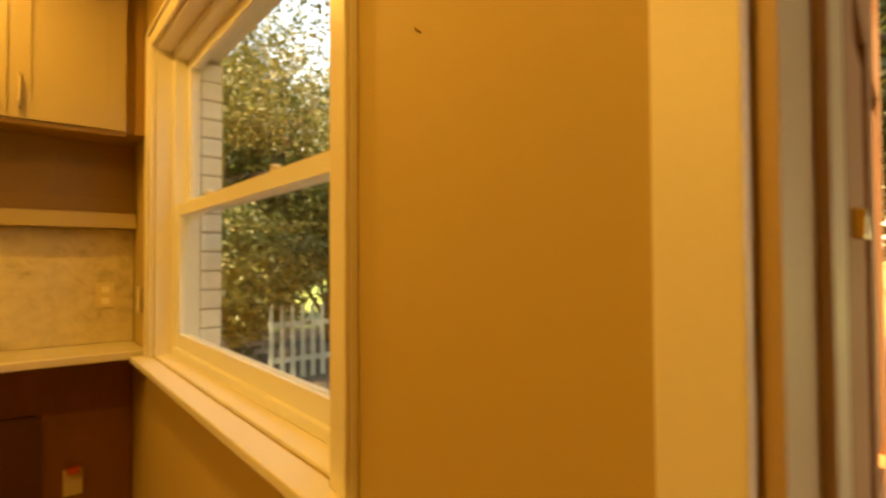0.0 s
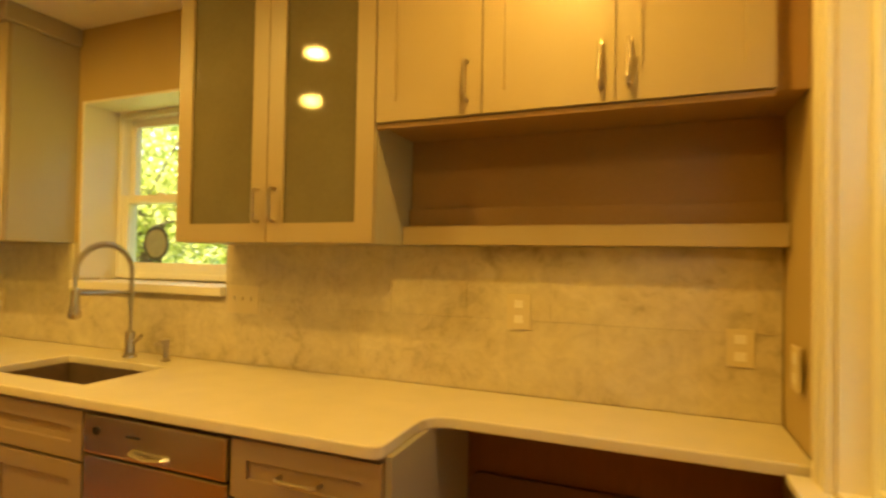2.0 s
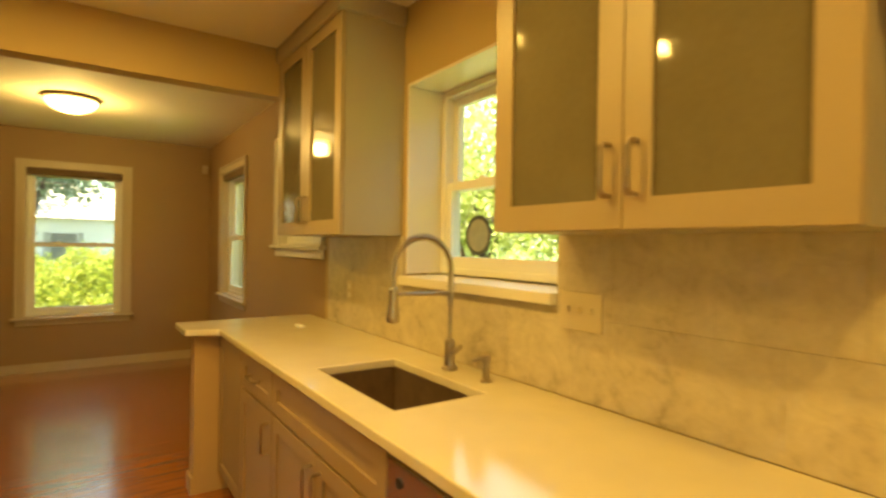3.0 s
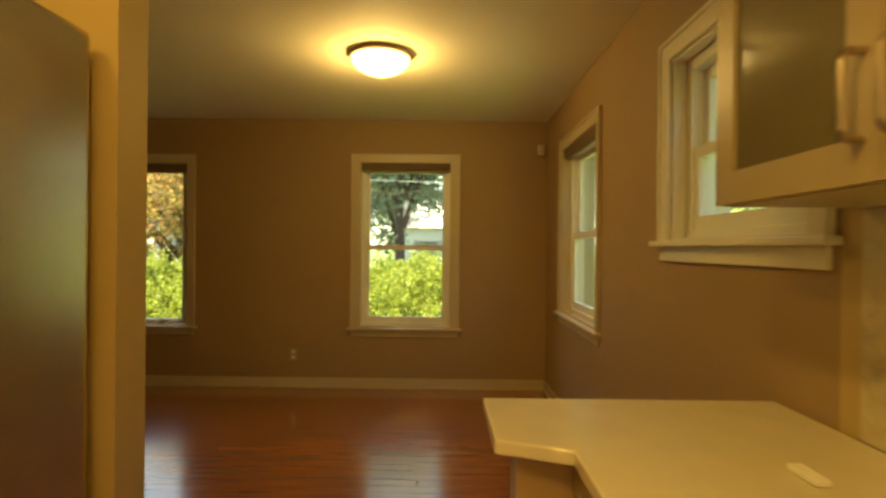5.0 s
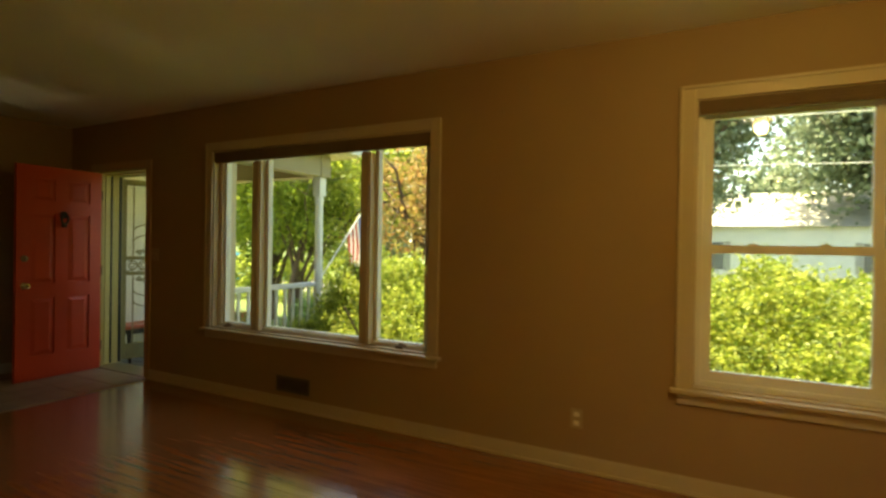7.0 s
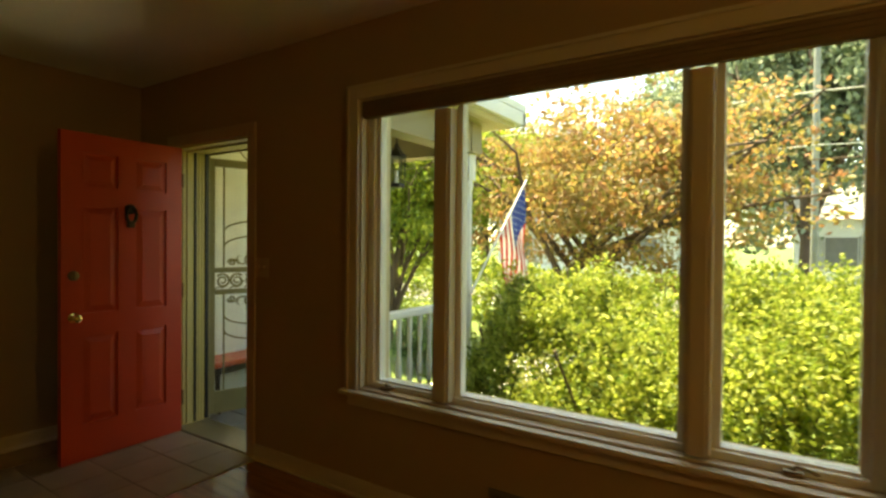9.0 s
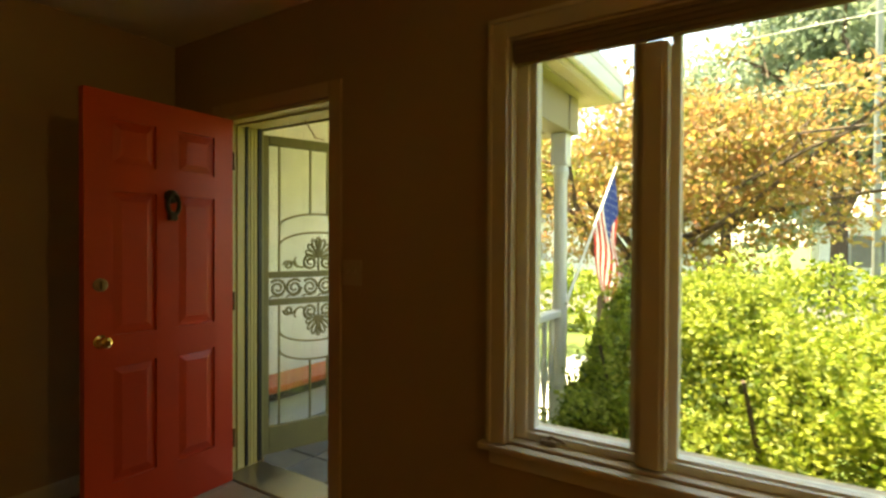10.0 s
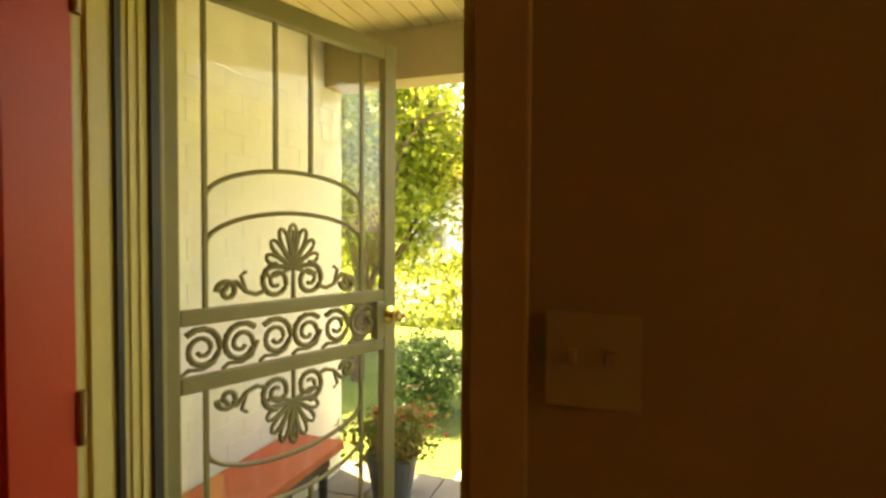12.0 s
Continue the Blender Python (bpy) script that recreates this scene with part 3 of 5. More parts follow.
for zc, s, rise in ((1.445, 1, 0.09), (1.325, 1, 0.09), (0.675, -1, 0.09), (0.795, -1, 0.09)):
    pts = [(MID + 0.264 * math.cos(a), 0, zc + s * rise * math.sin(a)) for a in [math.pi * k / 16 for k in range(17)]]
    part("arch_bar", tube(bmesh.new(), pts, 0.007, 6), IRON, storm, "", SD)


def scroll(bm, c, r, turns, hand, start, s=1):
    pts = []
    for k in range(26):
        a = start + hand * turns * 2 * math.pi * k / 25
        q = r * (1 - 0.78 * k / 25)
        pts.append((c[0] + q * math.cos(a), 0, c[1] + s * q * math.sin(a)))
    tube(bm, pts, 0.0092, 6, 0.7)


for s, zb in ((1, 1.168), (-1, 0.952)):
    bm = bmesh.new()
    for k in range(9):
        a = radians(90 + (k - 4) * 24)
        n = 0.128 - 0.005 * abs(k - 4)
        c = Vector((MID, 0, zb + s * 0.088))
        tip = c + Vector((math.cos(a) * n * 0.82, 0, s * math.sin(a) * n))
        side = Vector((-math.sin(a), 0, s * math.cos(a)))
        pts = []
        for h in range(17):
            f = 0.15 + (2 * math.pi - 0.3) * h / 16
            q = 0.5 - 0.5 * math.cos(f)
            pts.append(c + (tip - c) * q + side * (0.0205 * math.sin(f) * q ** 1.15))
        tube(bm, pts, 0.0062, 6)
    tube(bm, [(MID, 0, zb), (MID, 0, zb + s * 0.20)], 0.008, 6, 0.5)
    part("palmette", bm, IRON, storm, "fan-shaped iron leaf", SD)
    bm = bmesh.new()
    for h in (1, -1):
        scroll(bm, (MID + h * 0.056, zb + s * 0.052), 0.05, 1.6, -h, math.pi / 2, s)
        pts = [(MID + h * q, 0, zb + s * z) for q, z in ((0.09, 0.03), (0.12, 0.02), (0.15, 0.03), (0.18, 0.06), (0.20, 0.055), (0.22, 0.03))]
        tube(bm, pts, 0.007, 6)
        scroll(bm, (MID + h * 0.205, zb + s * 0.035), 0.03, 1.3, h, math.pi, s)
        tube(bm, [(MID + h * 0.15, 0, zb + s * 0.03), (MID + h * 0.165, 0, zb + s * 0.075), (MID + h * 0.15, 0, zb + s * 0.085)], 0.006, 6)
    part("scrollwork", bm, IRON, storm, "", SD)
for k in range(6):
    bm = bmesh.new()
    uc = 0.115 + k * 0.108
    scroll(bm, (uc, 1.06), 0.056, 1.8, 1 if k % 2 else -1, math.pi * (0.25 if k % 2 else 0.75))
    tube(bm, [(uc - 0.054, 0, 1.0), (uc - 0.035, 0, 1.012), (uc, 0, 1.008), (uc + 0.03, 0, 1.02), (uc + 0.05, 0, 1.06)], 0.006, 6)
    part("scroll", bm, IRON, storm, "", SD)
p = part("pane", boxes((0.055, -0.003, 1.165, SW - 0.055, 0.0, ST - 0.06)), PANE, storm, "", SD)
p.visible_shadow = False
p = part("pane", boxes((0.055, -0.003, 0.2, SW - 0.055, 0.0, 0.955)), PANE, storm, "", SD)
p.visible_shadow = False
knob(storm, SD, SW - 0.03, 1.075, 0.016, 1, BRASS, 0.022)
knob(storm, SD, SW - 0.03, 1.075, -0.016, -1, BRASS, 0.022)
bm = tube(bmesh.new(), [(-6.70, -3.0, 2.03), (-6.80, -3.02, 1.95), (-6.90, -3.06, 1.96), (-6.98, -3.15, 1.985)], 0.004, 6)
solid("door_chain", bm, BRONZE, "thin sagging storm door chain", "chain")
solid("storm_frame", boxes((-6.765, -3.458, 0.0, -6.751, -3.428, 2.05), (-6.755, -2.62, 0.0, -6.74, -2.60, 2.05), (-6.765, -3.428, 2.022, -6.751, -2.62, 2.05), bevel=0.004), IRON, "cream metal frame around the storm door", "door frame", "structure")


# ---- kitchen ----
def handle(parent, x, y, z, length, upright=True):
    h = length / 2
    a = Vector((0, 0, 1)) if upright else Vector((1, 0, 0))
    c = Vector((x, y, z))
    o = Vector((0, -0.032, 0))
    bm = tube(bmesh.new(), [c - a * h, c - a * h + o * 0.8, c - a * (h - 0.014) + o, c + a * (h - 0.014) + o, c + a * h + o * 0.8, c + a * h], 0.0062, 8)
    part("handle", bm, NICKEL, parent, "brushed nickel bar handle")


def shaker(parent, name, x0, x1, z0, z1, y, rail=0.058, glass=False, mat=None):
    mat = mat or CABINET
    g = 0.002
    x0, x1, z0, z1 = x0 + g, x1 - g, z0 + g, z1 - g
    d = part(name, ring(bmesh.new(), x0, x1, z0, z1, y, y + 0.02, rail, rail, rail, 0.0025), mat, parent)
    if not glass:
        part("panel", boxes((x0 + rail - 0.004, y + 0.010, z0 + rail - 0.004, x1 - rail + 0.004, y + 0.018, z1 - rail + 0.004)), mat, d)
    if glass:
        part("pane", boxes((x0 + rail - 0.003, y + 0.010, z0 + rail - 0.003, x1 - rail + 0.003, y + 0.014, z1 - rail + 0.003)), CABGLASS, d, "smoky textured glass")
    return d


def carcass(parent, x0, x1, y0, y1, z0, z1, mat=CABSIDE, shelves=0):
    t = 0.018
    rows = [(x0, y0, z0, x0 + t, y1, z1), (x1 - t, y0, z0, x1, y1, z1), (x0 + t, y0, z0, x1 - t, y1, z0 + t), (x0 + t, y0, z1 - t, x1 - t, y1, z1), (x0 + t, y1 - 0.008, z0 + t, x1 - t, y1, z1 - t)]
    for piece_name, row in zip(("side_panel", "side_panel", "bottom_panel", "top_panel", "back_panel"), rows):
        part(piece_name, boxes(row), mat, parent)
    for k in range(shelves):
        z = z0 + (z1 - z0) * (k + 1) / (shelves + 1)
        part("shelf", boxes((x0 + t, y0 + 0.03, z, x1 - t, y1 - 0.01, z + 0.012)), mat, parent)


TOPZ = 2.50
# glass cabinet beside the window over the sink
g1 = thing("glass_wall_cabinet", "taupe wall cabinet with two dark glass doors", "wall cabinet", "glass cabinets", "", (-0.29, 3.85, 1.435))
carcass(g1, -0.73, 0.142, 3.712, 3.998, 1.435, TOPZ, CABSIDE, 2)
for x0, x1, hx in ((-0.73, -0.294, -0.33), (-0.294, 0.142, -0.258)):
    d = shaker(g1, "door", x0, x1, 1.435, TOPZ, 3.69, 0.068, True)
    handle(d, hx, 3.69, 1.57, 0.115)
g2 = thing("glass_wall_cabinet", "grey-taupe glass-door wall cabinet at the room opening", "wall cabinet", "glass cabinets", "", (-2.24, 3.85, 1.44))
carcass(g2, -2.698, -1.785, 3.690, 3.998, 1.44, TOPZ - 0.04, CABSIDE, 2)
for x0, x1, hx in ((-2.698, -2.24, -2.275), (-2.24, -1.785, -2.205)):
    d = shaker(g2, "door", x0, x1, 1.44, TOPZ - 0.04, 3.668, 0.068, True)
    handle(d, hx, 3.668, 1.57, 0.13)
part("crown", boxes((-2.70, 3.645, TOPZ - 0.045, -1.762, 3.998, CEIL - 0.002), bevel=0.012), CABSIDE, g2)
part("crown", boxes((-0.75, 3.668, TOPZ, 0.142, 3.998, CEIL - 0.002), bevel=0.008), CABINET, g1)
# three-door cabinet over the desk
g3 = thing("wall_cabinet", "taupe shaker wall cabinet with three doors over the desk", "wall cabinet", "", "", (0.71, 3.85, 1.83))
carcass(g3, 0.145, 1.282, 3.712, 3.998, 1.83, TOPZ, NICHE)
for x0, x1, hx in ((0.145, 0.51, 0.462), (0.51, 0.897, 0.857), (0.897, 1.282, 0.932)):
    d = shaker(g3, "door", x0, x1, 1.83, TOPZ - 0.06, 3.69, 0.066)
    handle(d, hx, 3.69, 1.935, 0.12)
part("crown", boxes((0.145, 3.668, TOPZ - 0.058, 1.345, 3.998, CEIL - 0.002), bevel=0.008), CABINET, g3)
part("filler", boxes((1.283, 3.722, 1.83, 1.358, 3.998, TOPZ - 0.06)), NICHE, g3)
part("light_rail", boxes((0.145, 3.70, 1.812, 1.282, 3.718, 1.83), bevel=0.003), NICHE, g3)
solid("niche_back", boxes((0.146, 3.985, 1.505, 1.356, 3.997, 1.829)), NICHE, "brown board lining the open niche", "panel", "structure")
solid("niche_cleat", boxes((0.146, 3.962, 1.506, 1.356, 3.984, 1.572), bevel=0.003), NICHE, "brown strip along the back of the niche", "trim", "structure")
solid("ledge", boxes((0.146, 3.905, 1.437, 1.356, 3.985, 1.505), bevel=0.004), CABINET, "taupe ledge under the open niche", "shelf")


def counter_outline():
    """Front edge with a rounded step back to the desk part, and the peninsula tip."""
    pts = [(1.356, 3.9868), (1.356, 3.64)]
    pts += [(0.47, 3.64)]
    pts += [(0.45 - 0.075 * math.sin(radians(a)), 3.565 + 0.075 * math.cos(radians(a))) for a in range(0, 91, 15)]
    pts += [(0.375, 3.40)]
    pts += [(0.345 + 0.03 * math.cos(radians(a)), 3.36 - 0.03 * math.sin(radians(a))) for a in range(0, 91, 30)]
    pts += [(-2.60, 3.33), (-2.66, 3.17), (-2.985, 3.165), (-2.99, 3.9868)]
    return pts


bm = bmesh.new()
out = [bm.verts.new((x, y, 0.885)) for x, y in counter_outline()]
hole = [bm.verts.new((x, y, 0.885)) for x, y in ((-1.48, 3.455), (-0.878, 3.455), (-0.878, 3.792), (-1.48, 3.792))]
e = [bm.edges.new((a, b)) for ring in (out, hole) for a, b in zip(ring, ring[1:] + ring[:1])]
bmesh.ops.triangle_fill(bm, use_beauty=True, use_dissolve=True, edges=e)
ext = bmesh.ops.extrude_face_region(bm, geom=bm.faces[:])
bmesh.ops.translate(bm, verts=[v for v in ext["geom"] if isinstance(v, bmesh.types.BMVert)], vec=(0, 0, 0.034))
top_ob = solid("worktop", bm, QUARTZ, "cream quartz worktop with rounded step and sink cut-out", "worktop")
mod = top_ob.modifiers.new("bevel", "BEVEL")
mod.width, mod.segments, mod.limit_method = 0.005, 2, "ANGLE"

sink = thing("sink", "dark undermount kitchen sink", "sink", "", "", (-1.2, 3.62, 0.7))
bm = boxes((-1.495, 3.44, 0.68, -1.482, 3.806, 0.884), (-0.876, 3.44, 0.68, -0.863, 3.806, 0.884), (-1.482, 3.44, 0.68, -0.876, 3.453, 0.884), (-1.482, 3.793, 0.68, -0.876, 3.806, 0.884), (-1.495, 3.44, 0.668, -0.863, 3.806, 0.68))
part("basin", bm, SINK, sink)
part("drain", lathe([(0.045, 0.0), (0.045, 0.004), (0.03, 0.006)], 20, centre=(-1.2, 3.64, 0.68)), NICKEL, sink)

fa = thing("faucet", "brushed nickel spring-neck kitchen faucet with lever", "faucet", "", "", (-1.2, 3.875, 0.919))
part("base", lathe([(0.03, 0), (0.03, 0.012), (0.021, 0.02), (0.02, 0.11), (0.015, 0.12)], 20, centre=(-1.2, 3.875, 0.919)), NICKEL, fa)
part("lever", tube(bmesh.new(), [(-1.19, 3.875, 0.985), (-1.15, 3.868, 1.0), (-1.11, 3.86, 1.025)], 0.009, 8), NICKEL, fa)
part("neck", tube(bmesh.new(), [(-1.2, 3.875, 1.03), (-1.2, 3.875, 1.30)] + arc((-1.2, 3.75, 1.30), 0.125, 0, 180, 18, (0, 1, 0), (0, 0, 1)) + [(-1.2, 3.625, 1.24)], 0.008, 8), NICKEL, fa)
pts = []
run = [Vector((-1.2, 3.875, 1.16 + 0.14 * k / 10)) for k in range(10)] + arc((-1.2, 3.75, 1.30), 0.125, 0, 180, 30, (0, 1, 0), (0, 0, 1))
for i, c in enumerate(run):
    dvec = (run[min(i + 1, len(run) - 1)] - run[max(i - 1, 0)]).normalized()
    side = dvec.cross(X)
    for k in range(6):
        a = 2 * math.pi * k / 6
        pts.append(c + dvec * (0.013 * k / 6) + 0.0135 * (math.cos(a) * X + math.sin(a) * side))
part("spring", tube(bmesh.new(), pts, 0.0022, 5), NICKEL, fa, "coiled metal spring")
part("arm", tube(bmesh.new(), [(-1.2, 3.875, 1.215), (-1.2, 3.75, 1.215), (-1.2, 3.64, 1.218)], 0.007, 8), NICKEL, fa)
part("spray_head", lathe([(0.012, 0.0), (0.022, 0.005), (0.024, 0.02), (0.018, 0.06), (0.017, 0.12), (0.012, 0.13)], 18, centre=(-1.2, 3.625, 1.115)), STEEL, fa)
so = thing("soap_dispenser", "brushed nickel soap pump beside the faucet", "soap dispenser", "", "", (-0.985, 3.88, 0.919))
part("body", lathe([(0.02, 0), (0.02, 0.008), (0.012, 0.015), (0.012, 0.07), (0.016, 0.075), (0.016, 0.095)], 16, centre=(-0.985, 3.88, 0.919)), NICKEL, so)
part("spout", tube(bmesh.new(), [(-0.985, 3.88, 1.0), (-0.985, 3.85, 1.008), (-0.985, 3.82, 0.998)], 0.006, 8), NICKEL, so)

# lower cabinets, fronts at y 3.36
FY = 3.352


def lower(name, x0, x1, label, spec):
    c = thing(name, label, "base cabinet", "base cabinets", "", ((x0 + x1) / 2, 3.68, 0.0))
    part("body", boxes((x0 + 0.001, FY + 0.022, 0.10, x1 - 0.001, 3.985, 0.66), (x0 + 0.001, FY + 0.022, 0.66, x1 - 0.001, 3.42, 0.883), (x0 + 0.001, FY + 0.09, 0.0, x1 - 0.001, 3.985, 0.10)), LOWCAB, c)
    for kind, a, b, z0, z1, hand in spec:
        d = shaker(c, kind, a, b, z0, z1, FY, 0.055, mat=LOWCAB)
        if hand == "h":
            handle(d, (a + b) / 2, FY, (z0 + z1) / 2, 0.13, False)
        elif hand:
            handle(d, hand, FY, z1 - 0.11, 0.13)
    return c


lower("base_cabinet", -0.112, 0.372, "taupe three-drawer base cabinet beside the dishwasher", [("drawer", -0.112, 0.372, 0.705, 0.872, "h"), ("drawer", -0.112, 0.372, 0.41, 0.695, "h"), ("drawer", -0.112, 0.372, 0.11, 0.40, "h")])
lower("base_cabinet", -1.70, -0.732, "taupe sink base cabinet with false drawer front", [("drawer_front", -1.70, -0.732, 0.705, 0.872, ""), ("door", -1.70, -1.216, 0.11, 0.695, -1.255), ("door", -1.216, -0.732, 0.11, 0.695, -1.177)])
lower("base_cabinet", -2.698, -1.705, "taupe base cabinet at the end of the worktop", [("drawer", -2.20, -1.705, 0.705, 0.872, "h"), ("door", -2.20, -1.705, 0.11, 0.695, -1.75), ("panel", -2.698, -2.205, 0.11, 0.872, "")])
solid("half_wall", boxes((-2.82, 3.225, 0.0, -2.702, 3.995, 0.884), (-2.835, 3.212, 0.0, -2.702, 3.225, 0.09)), WALLTRIM, "short tan wall under the end of the worktop", "half wall", "structure")
dw = thing("dishwasher", "stainless steel dishwasher under the worktop", "dishwasher", "", "", (-0.42, 3.66, 0.0))
part("body", boxes((-0.722, 3.40, 0.10, -0.12, 3.98, 0.86)), BLACK, dw)
part("door", boxes((-0.72, 3.35, 0.11, -0.122, 3.385, 0.735), bevel=0.006), STEEL, dw)
cp = part("control_panel", boxes((-0.72, 3.345, 0.742, -0.122, 3.385, 0.868), bevel=0.008), STEEL, dw)
part("handle", tube(bmesh.new(), [(-0.50, 3.347, 0.772), (-0.485, 3.332, 0.77), (-0.42, 3.328, 0.762), (-0.355, 3.332, 0.77), (-0.34, 3.347, 0.772)], 0.009, 8), STEEL, dw)
part("button", lathe([(0.013, 0), (0.013, 0.004)], 14, centre=(-0.655, 3.345, 0.82), turn=Matrix.Rotation(radians(90), 3, "X")), BLACK, cp)
part("mark", boxes((-0.52, 3.343, 0.815, -0.46, 3.3455, 0.822)), BLACK, cp)
# desk knee space
solid("desk_side_panel", boxes((0.373, 3.37, 0.0, 0.391, 3.985, 0.884)), CABSIDE, "taupe end panel beside the desk opening", "panel")
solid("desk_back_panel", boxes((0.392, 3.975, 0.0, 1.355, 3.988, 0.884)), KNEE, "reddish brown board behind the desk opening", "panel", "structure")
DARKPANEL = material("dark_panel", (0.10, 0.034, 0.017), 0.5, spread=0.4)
# Added rounded sheet that marks a darker patch of the back board.
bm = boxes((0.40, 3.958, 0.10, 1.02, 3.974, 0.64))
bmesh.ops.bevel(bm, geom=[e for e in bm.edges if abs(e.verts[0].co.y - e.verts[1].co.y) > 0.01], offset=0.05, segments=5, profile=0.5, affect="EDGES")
solid("dark_sheet", bm, DARKPANEL, "dark brown sheet with rounded corners behind the desk opening", "panel")
ow = thing("wall_outlet", "cream outlet with a plugged-in adapter under the desk", "outlet", "", "", (1.13, 3.97, 0.33))
part("plate", boxes((1.095, 3.968, 0.27, 1.165, 3.974, 0.385), bevel=0.002), PLATE, ow)
part("plug", boxes((1.105, 3.93, 0.37, 1.155, 3.968, 0.40), bevel=0.006), BENCHRED, ow, "dark red plug")


def plate(name, m, u, z, w, h, label, toggles=1, sockets=0, mat=PLATE):
    o = thing(name, label, "outlet" if sockets else "switch", "", "", (m @ Vector((u, 0, z))))
    part("plate", boxes((u - w / 2, -0.02, z - h / 2, u + w / 2, -0.0135, z + h / 2), bevel=0.002), mat, o, "", m)
    n = max(toggles, sockets)
    for k in range(n):
        uu = u + (k - (n - 1) / 2) * 0.046
        if sockets:
            for s in (-1, 1):
                part("socket", boxes((uu - 0.016, -0.022, z + s * 0.026 - 0.014, uu + 0.016, -0.0195, z + s * 0.026 + 0.014), bevel=0.003), TRIM, o, "", m)
        else:
            part("toggle", boxes((uu - 0.005, -0.03, z - 0.004, uu + 0.005, -0.0195, z + 0.014), bevel=0.002), mat, o, "", m)


plate("wall_switch", NORTH, -0.655, 1.197, 0.165, 0.12, "cream triple switch plate on the stone backsplash", 3)
plate("wall_outlet", NORTH, 0.565, 1.209, 0.085, 0.125, "cream outlet on the stone backsplash", 0, 1)
plate("wall_outlet", NORTH, 1.245, 1.135, 0.075, 0.113, "cream outlet near the corner of the backsplash", 0, 1)
plate("wall_outlet", FRONT, 1.60, 0.315, 0.072, 0.115, "tan outlet low on the front wall", 0, 1, DARKPLATE)
plate("wall_switch", FRONT, -2.443, 1.21, 0.112, 0.118, "tan double switch plate beside the front door", 2, 0, DARKPLATE)
plate("wall_outlet", EAST, -3.78, 1.12, 0.07, 0.115, "cream outlet between window and worktop", 0, 1)
plate("wall_outlet", NORTH, -2.35, 1.13, 0.072, 0.115, "cream outlet on the far backsplash", 0, 1)
solid("paper_scrap", boxes((-2.52, 3.72, 0.921, -2.44, 3.75, 0.932), bevel=0.002), VINYL, "small white card lying on the worktop", "card")

# fridge
fr = thing("refrigerator", "stainless french-door refrigerator with bowed handles", "refrigerator", "", "", (-2.2, 1.85, 0.0))
part("body", boxes((-2.66, 1.46, 0.02, -1.75, 2.18, 1.785), bevel=0.01), CABSIDE, fr)
for x0, x1, hx in ((-2.66, -2.207, -2.24), (-2.203, -1.75, -2.17)):
    d = part("door", boxes((x0, 2.185, 0.72, x1, 2.255, 1.81), bevel=0.014), STEEL, fr)
    part("handle", tube(bmesh.new(), [(hx, 2.255, 0.80), (hx, 2.29, 0.82), (hx, 2.315, 1.05), (hx, 2.32, 1.2), (hx, 2.315, 1.4), (hx, 2.29, 1.62), (hx, 2.255, 1.64)], 0.014, 10), STEEL, d)
d = part("freezer_drawer", boxes((-2.66, 2.185, 0.06, -1.75, 2.255, 0.71), bevel=0.014), STEEL, fr)
part("handle", tube(bmesh.new(), [(-2.58, 2.255, 0.62), (-2.56, 2.255, 0.62), (-2.2, 2.32, 0.62), (-1.85, 2.255, 0.62), (-1.83, 2.255, 0.62)], 0.014, 10), STEEL, d)
part("hinge_cover", boxes((-2.66, 2.06, 1.786, -2.58, 2.18, 1.82), bevel=0.006), BLACK, fr)

fr.location.y += 0.012

# lamps
LENS = glow_material("downlight_lens", (1.0, 0.78, 0.42), 5.0)
for cx, cy in CANS:
    c = thing("recessed_light", "round recessed ceiling light, switched on", "ceiling light", "kitchen ceiling lights", "", (cx, cy, CEIL))
    bm = lathe([(0.085, CEIL - 0.006), (0.085, CEIL - 0.001)], 28, centre=(cx, cy, 0))
    part("rim", bm, TRIM, c)
    part("lens", lathe([(0.05, CEIL - 0.0095), (0.05, CEIL - 0.0062)], 24, centre=(cx, cy, 0)), LENS, c)
det = thing("smoke_detector", "small round white detector on the kitchen ceiling", "smoke detector", "", "", (-1.37, 3.72, CEIL))
part("base", lathe([(0.06, CEIL - 0.001), (0.062, CEIL - 0.02), (0.05, CEIL - 0.034), (0.02, CEIL - 0.038)], 24, centre=(-1.37, 3.72, 0)), TRIM, det)
lamp = thing("ceiling_lamp", "flush ceiling lamp with glowing alabaster bowl and brass rim", "ceiling lamp", "", "", (-4.78, 2.63, CEIL))
DOME = glow_material("lit_alabaster", (1.0, 0.72, 0.30), 0.9)
part("rim", lathe([(0.183, CEIL - 0.001), (0.194, CEIL - 0.01), (0.196, CEIL - 0.022), (0.19, CEIL - 0.03), (0.18, CEIL - 0.03)], 40, centre=(-4.78, 2.63, 0)), material("dull_brass", (0.55, 0.40, 0.2), 0.4, metal=0.8, spread=0.2), lamp)
ob = part("bowl", lathe([(0.184, CEIL - 0.031), (0.176, CEIL - 0.058), (0.148, CEIL - 0.088), (0.095, CEIL - 0.114), (0.03, CEIL - 0.126)], 40, centre=(-4.78, 2.63, 0)), DOME, lamp)
ob.visible_shadow = False

solid("wall_nail", tube(bmesh.new(), [(1.36, 1.735, 1.60), (1.353, 1.735, 1.601), (1.351, 1.735, 1.604)], 0.0013, 6), BRONZE, "small bent nail in the tan kitchen wall", "nail")
